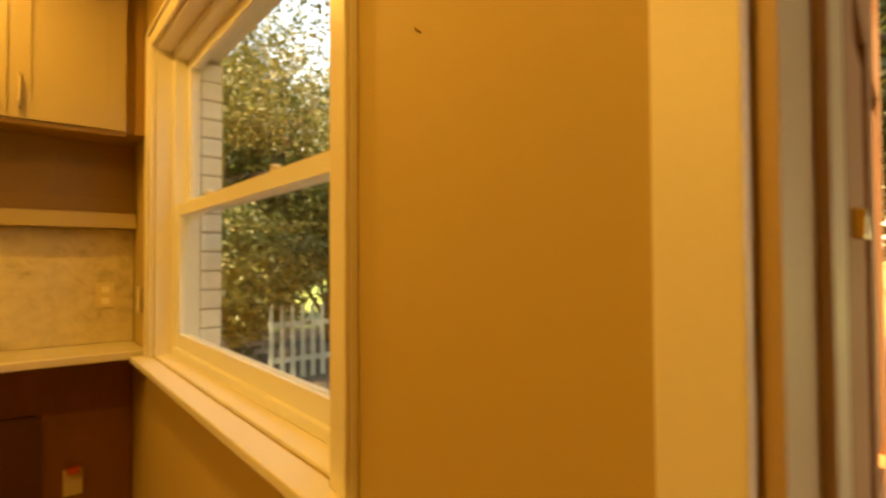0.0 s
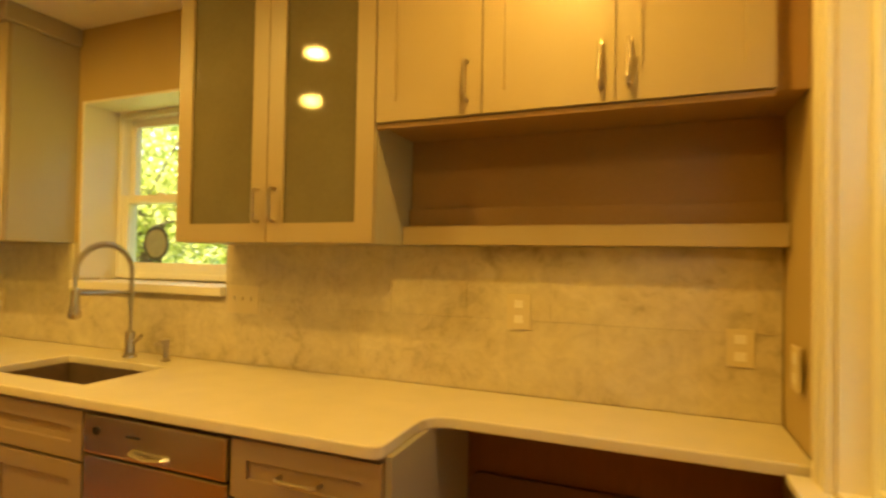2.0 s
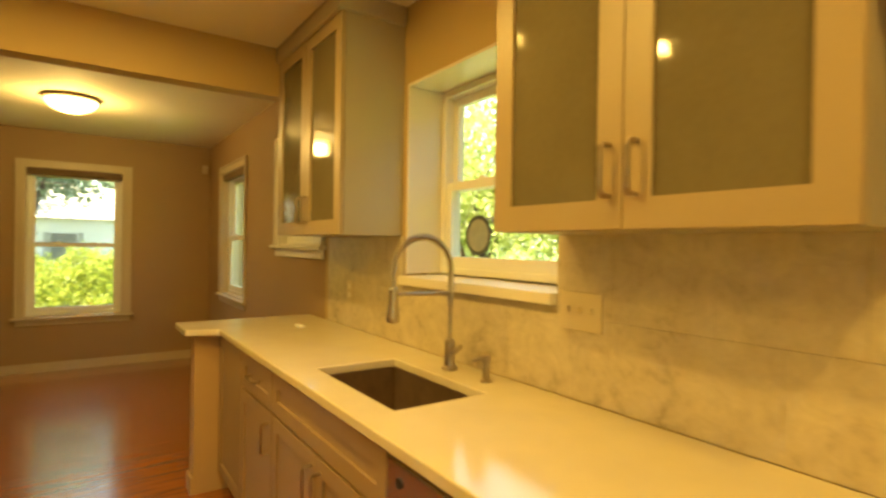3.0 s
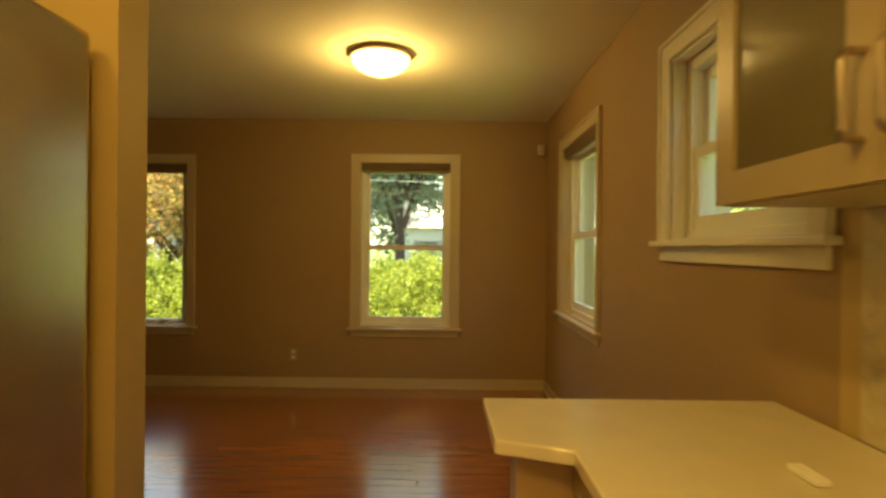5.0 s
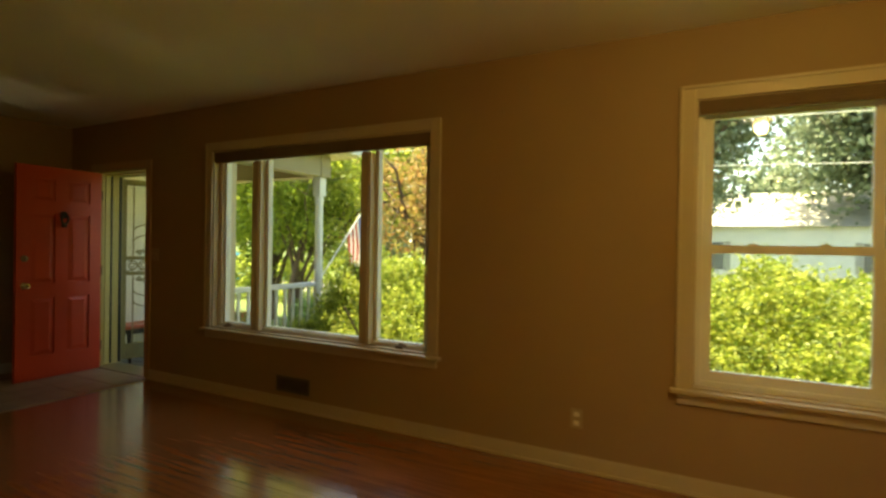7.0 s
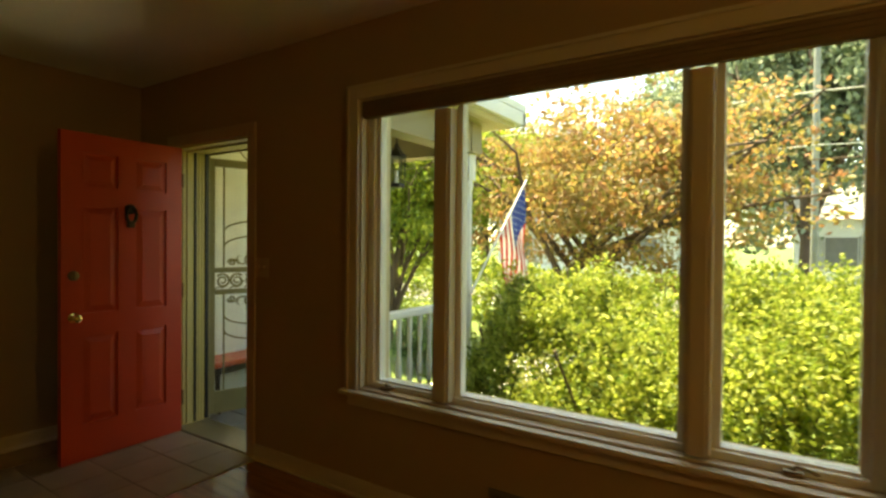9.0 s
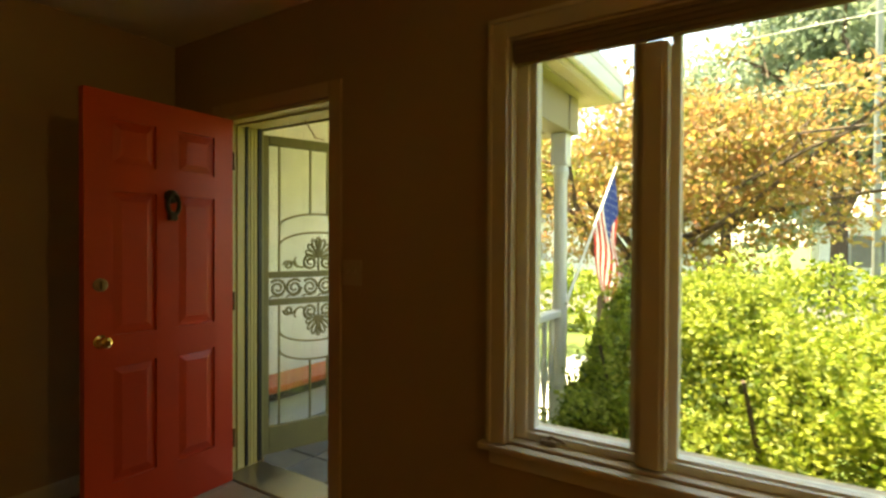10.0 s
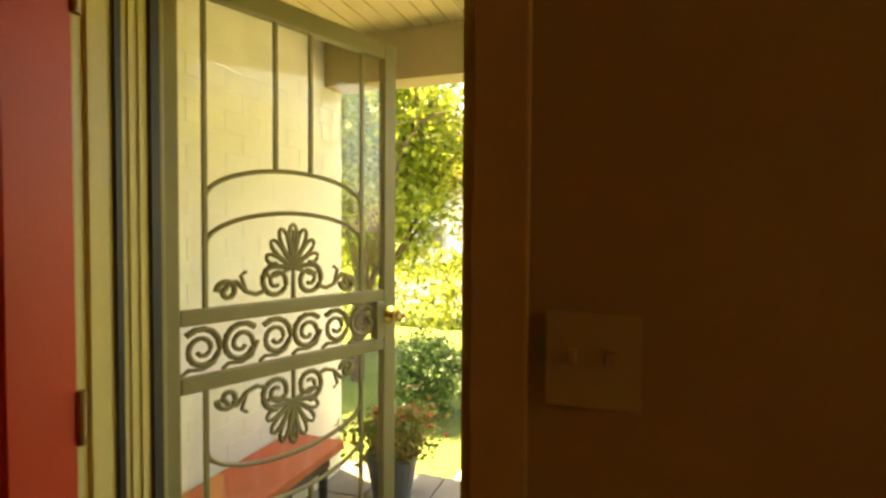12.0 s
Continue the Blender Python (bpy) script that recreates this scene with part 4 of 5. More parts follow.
# wall register, sensor, suction disc
VENT = material("brown_register_paint", (0.15, 0.115, 0.075), 0.5, spread=0.25, bump=0.03)
vent = thing("wall_register", "dark metal heating register low on the front wall", "vent", "", "", (-6.49, -0.67, 0.2))
part("frame", boxes((-0.85, -0.012, 0.13, -0.50, -0.001, 0.148), (-0.85, -0.012, 0.243, -0.50, -0.001, 0.26), (-0.85, -0.012, 0.148, -0.835, -0.001, 0.243), (-0.515, -0.012, 0.148, -0.50, -0.001, 0.243), bevel=0.003), VENT, vent, "", FRONT)
part("backing", boxes((-0.835, -0.004, 0.148, -0.515, -0.001, 0.243)), BLACK, vent, "", FRONT)
for k in range(7):
    part("slat", boxes((-0.835, -0.010, 0.153 + k * 0.0135, -0.515, -0.004, 0.158 + k * 0.0135)), VENT, vent, "", FRONT)
solid("wall_sensor", boxes((-6.47, 3.90, 2.22, -6.42, 3.96, 2.32), bevel=0.012), LIVTRIM, "small cream sensor box in the room corner", "sensor")
dd = thing("window_disc", "grey glass disc with a dark scalloped rim on the pane", "ornament", "", "", (-1.455, 4.213, 1.445))
tx = Matrix.Rotation(radians(90), 3, "X")
part("disc", lathe([(0.078, 0), (0.078, 0.006), (0.02, 0.010)], 28, centre=(-1.455, 4.213, 1.445), turn=tx), material("grey_disc", (0.34, 0.37, 0.35), 0.3, scale=20), dd)
bm = bmesh.new()
for k in range(30):
    a = 2 * math.pi * k / 30
    lathe([(0.009, 0), (0.0105, 0.006), (0.006, 0.011)], 8, bm, (-1.455 + 0.083 * math.cos(a), 4.213, 1.445 + 0.083 * math.sin(a)), tx)
part("rim", bm, material("dark_disc_rim", (0.07, 0.08, 0.08), 0.4), dd)
part("suction_hook", lathe([(0.012, 0), (0.012, 0.01)], 10, centre=(-1.455, 4.213, 1.537), turn=tx), PANE, dd)

# tiled backsplash and entry tiles, floor boards
bs = tagged(part("backsplash", boxes((-2.68, 3.990, 0.919, -1.757, 3.9985, 1.44), (-1.757, 3.990, 0.919, -0.757, 3.9985, 1.204), (-0.757, 3.990, 0.919, 1.356, 3.9985, 1.436)), GROUT), "mottled beige stone tile backsplash", "backsplash", "", "structure")
meshes = {}


def piece(name, size, mat, parent, at, bevel=0.002):
    key = (name, tuple(round(s, 3) for s in size), mat.name)
    if key not in meshes:
        x, y, z = (s / 2 for s in size)
        bm = boxes((-x, -y, -z, x, y, z))
        if bevel:
            bmesh.ops.bevel(bm, geom=bm.edges[:], offset=bevel, segments=1, affect="EDGES")
        me = bpy.data.meshes.new(name)
        bm.to_mesh(me)
        bm.free()
        me.materials.append(mat)
        meshes[key] = me
    ob = new(name, meshes[key])
    ob.parent = parent
    ob.location = Vector(at) - world_of(parent)
    return ob


for row, (z0, z1) in enumerate(((0.920, 1.1768), (1.1778, 1.4350))):
    x = -2.68 + (0.0 if row else -0.15)
    while x < 1.355:
        a, b = max(x, -2.679), min(x + 0.3042, 1.355)
        if b - a > 0.03:
            spans = [(a, b)]
            top = z1
            if row == 1:
                spans = [s for s in ((a, min(b, -1.758)), (max(a, -0.756), b)) if s[1] - s[0] > 0.02]
            for s0, s1 in spans:
                mid, lim = (s0 + s1) / 2, z1
                piece("tile", (s1 - s0, 0.006, lim - z0), STONE, bs, (mid, 3.989, (z0 + lim) / 2), 0.0006)
        x += 0.305

# ---- outside ----
GZ = -0.50
solid("ground", boxes((-600, -600, GZ - 0.3, 600, 600, GZ)), GRASS, "mown lawn reaching far away", "ground", "structure")
solid("road", boxes((-24, -300, GZ - 0.02, -18.0, 300, GZ + 0.006)), ASPHALT, "grey asphalt street", "road", "structure")
solid("kerb", boxes((-18.0, -300, GZ - 0.05, -17.85, 300, GZ + 0.12), bevel=0.02), SHELL, "pale concrete kerb", "kerb", "structure")
solid("yard_ground", boxes((1.7, -4.0, GZ, 16.0, 14.0, GZ + 0.03)), MULCH, "brown leaf-strewn yard behind the house", "yard", "structure")
solid("walk_path", boxes((-13.0, -3.6, GZ, -8.72, -2.5, GZ + 0.04), bevel=0.01), SHELL, "pale concrete garden path", "path", "structure")


def leaves(name, mat, parent, pts, size, rng, droop=0.3, base=(0, 0, 0)):
    """One mesh of small folded leaves about the points."""
    n = len(pts)
    p = np.asarray(pts) - np.asarray(base)
    d = rng.normal(size=(n, 3))
    d[:, 2] -= droop
    d /= np.linalg.norm(d, axis=1)[:, None]
    e = np.cross(d, rng.normal(size=(n, 3)))
    e /= np.linalg.norm(e, axis=1)[:, None]
    s = (size * rng.uniform(0.6, 1.35, n))[:, None]
    f = np.cross(d, e)
    v = np.stack([p - d * s * 0.6, p + e * s * 0.34 + f * s * 0.08, p + d * s * 0.6, p - e * s * 0.34 + f * s * 0.08], 1).reshape(-1, 3)
    k = np.arange(n)[:, None] * 4
    faces = np.concatenate([k + np.array([0, 1, 2]), k + np.array([0, 2, 3])]).tolist()
    me = bpy.data.meshes.new(name)
    me.from_pydata(v.tolist(), [], faces)
    me.materials.append(mat)
    ob = new(name, me)
    ob.parent = parent
    return ob


def clumps(centre, radii, clump, per, rng, shell=0.55, spread=0.22):
    """Points in clumps through an uneven crown, denser to the outside."""
    out = []
    c0, r0 = np.asarray(centre), np.asarray(radii)
    for _ in range(clump):
        d = rng.normal(size=3)
        d /= np.linalg.norm(d)
        q = (shell + (1 - shell) * rng.random()) * (0.75 + 0.4 * noise.noise(Vector(d * 2.1) + Vector(centre)))
        c = c0 + d * r0 * q
        out.append(c + rng.normal(size=(per, 3)) * r0 * spread * np.array([1, 1, 0.55]))
    return np.concatenate(out)


def tree(name, at, height, radii, mat, label, clump, per, size, seed, trunk=0.14, lean=(0, 0), spread=0.16, forks=7, low=0.25, bark=BARK):
    rng = np.random.default_rng(seed)
    t = thing(name, label, "tree", "", "", at)
    base = Vector(at)
    crown = base + Vector((lean[0], lean[1], height - radii[2]))
    bm = bmesh.new()
    tube(bm, [base - Vector((0, 0, 0.1)), base + Vector((0.05, 0.03, height * 0.18)), base.lerp(crown, 0.55) + Vector((0.08, -0.06, 0)), crown], trunk, 9, 0.45)
    part("trunk", bm, bark, t)
    for k in range(forks):
        bm = bmesh.new()
        a = 2 * math.pi * k / forks + rng.random()
        s = base.lerp(crown, low + 0.5 * rng.random())
        e = crown + Vector((math.cos(a) * radii[0] * 0.8, math.sin(a) * radii[1] * 0.8, radii[2] * (rng.random() * 0.9 - 0.35)))
        mid = s.lerp(e, 0.5) + Vector((0, 0, 0.12 * height * rng.random()))
        tube(bm, [s, s.lerp(mid, 0.5) + Vector((0, 0, 0.1)), mid, mid.lerp(e, 0.6) + Vector((rng.normal() * 0.1, rng.normal() * 0.1, 0.05)), e], trunk * 0.42, 6, 0.25)
        for _ in range(2):
            q = mid.lerp(e, rng.random())
            tube(bm, [q, q + Vector(rng.normal(size=3).tolist()) * radii[0] * 0.15, q + Vector(rng.normal(size=3).tolist()) * radii[0] * 0.3], trunk * 0.15, 5, 0.3)
        part("limb", bm, bark, t)
    leaves("crown", mat, t, clumps(crown, radii, clump, per, rng, 0.35, spread), size, rng, 0.3, base)
    return t


def hedge(name, x0, x1, y0, y1, top, mat, label, n, size, seed):
    rng = np.random.default_rng(seed)
    t = thing(name, label, "hedge", "", "", ((x0 + x1) / 2, (y0 + y1) / 2, GZ))
    u = rng.random((n, 3))
    x, y = x0 + (x1 - x0) * u[:, 0], y0 + (y1 - y0) * u[:, 1]
    hgt = np.array([top - 0.08 + 0.42 * noise.noise(Vector((a * 0.9, b * 0.9, seed))) + 0.30 * noise.noise(Vector((a * 3.1, b * 3.1, seed))) for a, b in zip(x, y)])
    edge = np.minimum(np.minimum(x - x0, x1 - x), np.minimum(y - y0, y1 - y))
    hgt -= 0.35 * np.clip(1 - edge / 0.35, 0, 1) ** 2 + 0.75 * np.clip(1 - (x1 - x) / 1.0, 0, 1) ** 1.3
    up = np.where(rng.random(n) < 0.6, 1 - 0.22 * rng.random(n) ** 1.5, u[:, 2])
    z = GZ + (hgt - GZ) * up
    push = np.array([0.16 * noise.noise(Vector((b * 2.2, c * 2.2, seed))) for b, c in zip(y, z)])
    pts = [np.stack([x + push, y, z], 1)]
    for k in rng.choice(n, n // 90, replace=False):
        step = np.linspace(0, 1, 14)[:, None]
        tip = np.array([rng.normal() * 0.06, rng.normal() * 0.06, 0.08 + 0.16 * rng.random()])
        pts.append(np.array([x[k] + push[k], y[k], GZ + (hgt[k] - GZ) * 0.97]) + step * tip + rng.normal(size=(14, 3)) * size * 0.35)
    leaves("leaves", mat, t, np.concatenate(pts), size, rng, -0.4, t.location)
    bm = bmesh.new()
    for k in range(14):
        a, b = x0 + (x1 - x0) * (0.3 + 0.4 * rng.random()), y0 + (y1 - y0) * (k + 0.5) / 14
        tube(bm, [(a, b, GZ - 0.05), (a + 0.1, b + 0.06, GZ + 0.5), (a + rng.normal() * 0.2, b + rng.normal() * 0.2, top - 0.3)], 0.025, 6, 0.4)
    part("stems", bm, BARK, t)["kind"] = "stuff"
    return t


# porch
solid("porch_floor", boxes((-8.75, -4.15, GZ - 0.1, -6.76, -1.98, -0.115)), MORTAR, "slate paved porch floor", "porch floor", "structure")
pf = bpy.data.objects["porch_floor"]
solid("porch_step", boxes((-9.1, -3.7, GZ - 0.1, -8.75, -2.3, -0.31), bevel=0.015), SLATE, "stone porch step", "step", "structure")
pc = tagged(part("porch_ceiling", boxes((-8.9, -4.15, 2.46, -6.755, -1.9, 2.62), *[(-8.6, -4.1 + 0.1 * k, 2.45, -6.76, -4.1 + 0.1 * k + 0.092, 2.46) for k in range(22)]), PORCHWOOD), "cream boarded porch ceiling", "ceiling", "", "structure")
solid("porch_beam", boxes((-8.60, -4.05, 2.18, -8.42, -2.08, 2.448), (-8.42, -2.27, 2.18, -6.755, -2.09, 2.448), bevel=0.006), material("beam_paint", (0.33, 0.27, 0.16), 0.6, spread=0.2), "painted porch beam", "beam", "structure")
solid("porch_roof", boxes((-9.05, -4.3, 2.625, -6.76, -1.85, 2.70), (-9.05, -4.3, 2.50, -8.98, -1.85, 2.62), (-9.05, -1.93, 2.50, -6.76, -1.85, 2.62), bevel=0.008), WHITEWOOD, "white edged porch roof", "roof", "structure")
wing = tagged(part("porch_wall", boxes((-8.62, -4.24, GZ, -6.755, -4.06, 2.46)), SHELL), "white painted masonry wall beside the porch", "wall", "", "structure")
post = thing("porch_post", "white turned wooden porch post", "post", "", "", (-8.5, -2.18, -0.115))
part("shaft", lathe([(0.055, 0.35), (0.062, 0.4), (0.05, 0.46), (0.058, 0.9), (0.05, 1.3), (0.048, 1.95), (0.06, 2.0), (0.05, 2.06)], 18, centre=(-8.5, -2.18, -0.115)), WHITEWOOD, post)
part("base", boxes((-8.565, -2.245, -0.113, -8.435, -2.115, 0.24), bevel=0.006), WHITEWOOD, post)
part("capital", boxes((-8.56, -2.24, 1.94, -8.44, -2.12, 2.179), bevel=0.006), WHITEWOOD, post)
rail = thing("porch_railing", "white wooden porch railing with turned balusters", "railing", "", "", (-7.6, -2.18, -0.115))
part("top_rail", boxes((-8.43, -2.22, 0.80, -6.76, -2.14, 0.855), bevel=0.012), WHITEWOOD, rail)
part("bottom_rail", boxes((-8.43, -2.205, 0.0, -6.76, -2.155, 0.05), bevel=0.006), WHITEWOOD, rail)
for k in range(12):
    part("baluster", lathe([(0.02, 0.05), (0.02, 0.16), (0.012, 0.19), (0.026, 0.38), (0.014, 0.56), (0.02, 0.60), (0.02, 0.80)], 10, centre=(-8.33 + k * 0.135, -2.18, 0)), WHITEWOOD, rail)
lan = thing("porch_lantern", "black hanging porch lantern with glass sides", "lantern", "", "", (-7.6, -2.28, 2.1))
bm = tube(bmesh.new(), [(-7.6, -2.28, 2.449), (-7.6, -2.28, 2.12)], 0.006, 6)
lathe([(0.012, 2.14), (0.03, 2.10), (0.085, 2.04), (0.075, 2.03)], 6, bm, (-7.6, -2.28, 0))
lathe([(0.06, 1.80), (0.068, 1.815), (0.062, 1.83)], 6, bm, (-7.6, -2.28, 0))
for k in range(6):
    a = math.pi * k / 3
    tube(bm, [(-7.6 + 0.07 * math.cos(a), -2.28 + 0.07 * math.sin(a), 2.04), (-7.6 + 0.058 * math.cos(a), -2.28 + 0.058 * math.sin(a), 1.82)], 0.006, 5)
part("frame", bm, BLACK, lan)
part("candle", lathe([(0.015, 1.83), (0.015, 1.93)], 10, centre=(-7.6, -2.28, 0)), WHITEWOOD, lan)
pl = thing("porch_ceiling_light", "round glowing porch ceiling light", "ceiling light", "", "", (-7.73, -3.34, 2.449))
part("shade", lathe([(0.075, 2.448), (0.085, 2.43), (0.08, 2.39), (0.055, 2.36), (0.015, 2.352)], 24, centre=(-7.73, -3.34, 0)), glow_material("porch_light_glass", (1.0, 0.86, 0.55), 0.8), pl)
bench = thing("bench", "red painted narrow bench with dark legs on the porch", "bench", "", "", (-7.6, -3.85, -0.115))
part("seat", boxes((-8.05, -4.02, 0.30, -6.95, -3.70, 0.345), bevel=0.012), BENCHRED, bench)
part("apron", boxes((-7.98, -3.98, 0.235, -7.02, -3.74, 0.299), bevel=0.004), DARKWOOD, bench)
for x in (-7.95, -7.05):
    for y in (-3.96, -3.76):
        part("leg", tube(bmesh.new(), [(x, y, 0.235), (x, y, 0.08), (x * 1.002, y, -0.113)], 0.024, 8, 0.65), DARKWOOD, bench)
pot = thing("flower_pot", "grey pot of drooping reddish flowers on the porch", "potted plant", "", "", (-8.42, -3.62, -0.115))
part("pot", lathe([(0.10, -0.113), (0.12, 0.0), (0.145, 0.13), (0.15, 0.15), (0.13, 0.15)], 20, centre=(-8.42, -3.62, 0)), POT, pot)
rngp = np.random.default_rng(9)
leaves("plant", FLOWER, pot, clumps((-8.42, -3.62, 0.24), (0.32, 0.32, 0.2), 60, 26, rngp, 0.3, 0.2), 0.035, rngp, 0, pot.location)
for i in range(5):
    for j in range(6):
        piece("stone", (0.385, 0.345, 0.02), SLATE, pf, (-8.55 + i * 0.395, -3.95 + j * 0.355, -0.112), 0.004)

# flag on the porch post
fl = thing("flag", "striped flag with a blue corner on a slanting pole", "flag", "", "", (-8.55, -2.06, 1.0))
A, B = Vector((-8.47, -2.12, 0.90)), Vector((-9.42, -2.0, 2.05))
part("pole", tube(bmesh.new(), [A, A.lerp(B, 0.5), B], 0.012, 8, 0.8), WHITEWOOD, fl)
part("finial", lathe([(0.006, -0.02), (0.022, 0.0), (0.006, 0.03)], 12, centre=B), BRASS, fl)
FRED, FWHITE, FBLUE = material("flag_red", (0.5, 0.05, 0.05), 0.8, translucent=0.4), material("flag_white", (0.75, 0.73, 0.7), 0.8, translucent=0.4), material("flag_blue", (0.03, 0.06, 0.26), 0.8, translucent=0.3)


def flag_point(s, t):
    """s along the pole from the tip, t down the hanging cloth."""
    p = B.lerp(A, 0.055 + 0.455 * s)
    drop = 0.95 * t
    fold = 0.05 * math.sin(7 * t + 9 * s) * t
    return p + Vector((0.22 * t * (1 - s) * 0.6 + 0.5 * fold, 0.10 * t + fold, -drop * (1 - 0.12 * s)))


def cloth(bm, s0, s1, t0, t1, off=0.0):
    g = [[bm.verts.new(flag_point(s0 + (s1 - s0) * i / 3, t0 + (t1 - t0) * j / 14) + Vector((0, off, 0))) for j in range(15)] for i in range(4)]
    for i in range(3):
        for j in range(14):
            bm.faces.new((g[i][j], g[i + 1][j], g[i + 1][j + 1], g[i][j + 1]))


for k in range(13):
    bm = bmesh.new()
    cloth(bm, k / 13, (k + 1) / 13, 0.42 if k < 7 else 0.0, 1.0)
    part("stripe", bm, FWHITE if k % 2 else FRED, fl)
bm = bmesh.new()
cloth(bm, 0, 7 / 13, 0, 0.42)
part("canton", bm, FBLUE, fl)
bm = bmesh.new()
for i in range(5):
    for j in range(6):
        c = flag_point((i + 0.5) * 7 / 13 / 5, (j + 0.5) * 0.42 / 6)
        for o in (-0.004, 0.004):
            vv = [bm.verts.new(c + Vector((0.012 * math.cos(a), o, 0.012 * math.sin(a)))) for a in [2 * math.pi * q / 5 for q in range(5)]]
            bm.faces.new(vv)
part("stars", bm, FWHITE, fl)["kind"] = "stuff"

# planting in front
hedge("hedge", -9.35, -7.35, -1.99, 1.5, 1.02, HEDGE, "clipped yellow-green hedge under the front windows", 115000, 0.034, 1)
hedge("hedge", -9.6, -7.6, 1.5, 5.2, 0.95, HEDGE, "bright shrubs outside the front window", 85000, 0.036, 2)
tree("bush", (-10.6, -4.25, GZ), 0.95, (0.42, 0.42, 0.46), BUSH, "round dark green bush by the garden path", 170, 110, 0.034, 3, 0.03, low=0.1)
tree("tree", (-11.6, -5.6, GZ), 5.0, (1.6, 1.5, 2.0), GREEN, "light green leafy tree by the garden path", 220, 90, 0.07, 15, 0.09, (-0.3, 0.3), 0.12, 10, 0.15)
tree("maple_tree", (-13.3, -3.2, GZ), 5.2, (2.4, 3.9, 2.25), MAPLE, "spreading maple with orange and green leaves", 330, 70, 0.08, 5, 0.15, (-0.2, 1.0), 0.07, 10, 0.15)
tree("tree", (-12.6, -7.2, GZ), 6.0, (2.2, 2.4, 2.6), GREEN, "green leafy tree near the porch", 280, 110, 0.085, 6, 0.14, (0.2, 0.4), 0.13, 10, 0.1)
tree("tree", (-11.8, -10.5, GZ), 6.5, (2.4, 2.6, 3.0), GREEN, "green leafy tree beside the drive", 220, 100, 0.10, 16, 0.16, (0, 0), 0.14, 8, 0.1)
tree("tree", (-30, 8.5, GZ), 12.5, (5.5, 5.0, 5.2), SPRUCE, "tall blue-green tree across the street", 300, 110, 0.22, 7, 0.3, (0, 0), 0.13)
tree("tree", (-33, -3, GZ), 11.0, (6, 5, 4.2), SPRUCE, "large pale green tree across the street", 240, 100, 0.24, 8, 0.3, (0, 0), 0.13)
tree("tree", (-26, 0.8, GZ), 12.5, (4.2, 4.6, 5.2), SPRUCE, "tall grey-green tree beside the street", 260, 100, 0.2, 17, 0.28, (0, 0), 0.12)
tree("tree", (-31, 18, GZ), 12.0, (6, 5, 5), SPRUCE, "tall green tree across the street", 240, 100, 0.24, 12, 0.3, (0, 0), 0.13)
tree("tree", (-34, -16, GZ), 11.0, (7, 7, 4.6), GREEN, "broad green tree down the street", 260, 100, 0.26, 13, 0.3, (0, 0), 0.13)
tree("tree", (-30, -28, GZ), 10.0, (7, 7, 4.6), GREEN, "broad green tree far down the street", 220, 100, 0.28, 14, 0.3, (0, 0), 0.13)


woods = thing("distant_woods", "belt of distant green trees behind the houses", "woods", "", "stuff", (-45, 0, GZ))
rngw = np.random.default_rng(77)
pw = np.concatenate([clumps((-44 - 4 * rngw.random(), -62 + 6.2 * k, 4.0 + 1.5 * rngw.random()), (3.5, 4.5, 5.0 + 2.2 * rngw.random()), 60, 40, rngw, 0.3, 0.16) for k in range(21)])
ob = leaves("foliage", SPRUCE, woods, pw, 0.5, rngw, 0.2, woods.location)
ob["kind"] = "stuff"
hedge("hedge", -16.6, -15.2, -14.0, 12.0, 0.9, HEDGE, "loose sunny shrubs along the kerb", 26000, 0.10, 4)


def far_house(at, w, d, h, mat, label):
    o = thing("house", label, "house", "houses across the street", "", at)
    x, y, z = at
    part("wall", boxes((x - d, y - w / 2, z, x, y + w / 2, z + h)), mat, o)
    bm = bmesh.new()
    a = [bm.verts.new(p) for p in ((x + 0.4, y - w / 2 - 0.4, z + h), (x + 0.4, y + w / 2 + 0.4, z + h), (x - d / 2, y + w / 2 + 0.4, z + h + 1.8), (x - d / 2, y - w / 2 - 0.4, z + h + 1.8), (x - d - 0.4, y - w / 2 - 0.4, z + h), (x - d - 0.4, y + w / 2 + 0.4, z + h))]
    for f in ((0, 1, 2, 3), (3, 2, 5, 4), (0, 3, 4), (1, 5, 2), (0, 4, 5, 1)):
        bm.faces.new([a[i] for i in f])
    part("roof", bm, ROOF, o)
    for k in (0, 2):
        yy = y - w / 2 + w * (k + 0.5) / 3
        part("window", boxes((x, yy - 0.5, z + 1.0, x + 0.04, yy + 0.5, z + 2.2)), SLATE, o)
        for s in (-1, 1):
            part("shutter", boxes((x, yy + s * 0.65 - 0.12, z + 0.95, x + 0.03, yy + s * 0.65 + 0.12, z + 2.25)), ROOF, o)


ROOF = material("grey_shingle", (0.42, 0.41, 0.38), 0.9, scale=3, spread=0.3, fine=30, bump=0.2)
far_house((-30, 5.0, GZ), 9, 7, 2.9, WHITEWOOD, "white single-storey house across the street")
far_house((-32, -9.0, GZ), 10, 7, 3.0, WHITEWOOD, "pale house behind the maple tree")
pole = thing("utility_pole", "wooden utility pole with cables along the street", "utility pole", "", "", (-17.0, 0.7, GZ))
part("shaft", lathe([(0.07, GZ), (0.05, 8.0)], 12, centre=(-17.0, 0.7, 0)), FENCEGREY, pole)
part("crossarm", boxes((-17.06, -0.2, 7.2, -16.94, 1.6, 7.35)), BARK, pole)
for z, s in ((3.3, 0.5), (4.3, 0.4), (5.4, 0.5), (6.6, 0.3)):
    part("cable", tube(bmesh.new(), [(-17 + 0.1 * z, 0.7 + 4.0 * k, z - s * math.sin(math.pi * ((k + 12) % 12) / 12)) for k in range(-14, 13)], 0.012, 5), SHELL, pole)

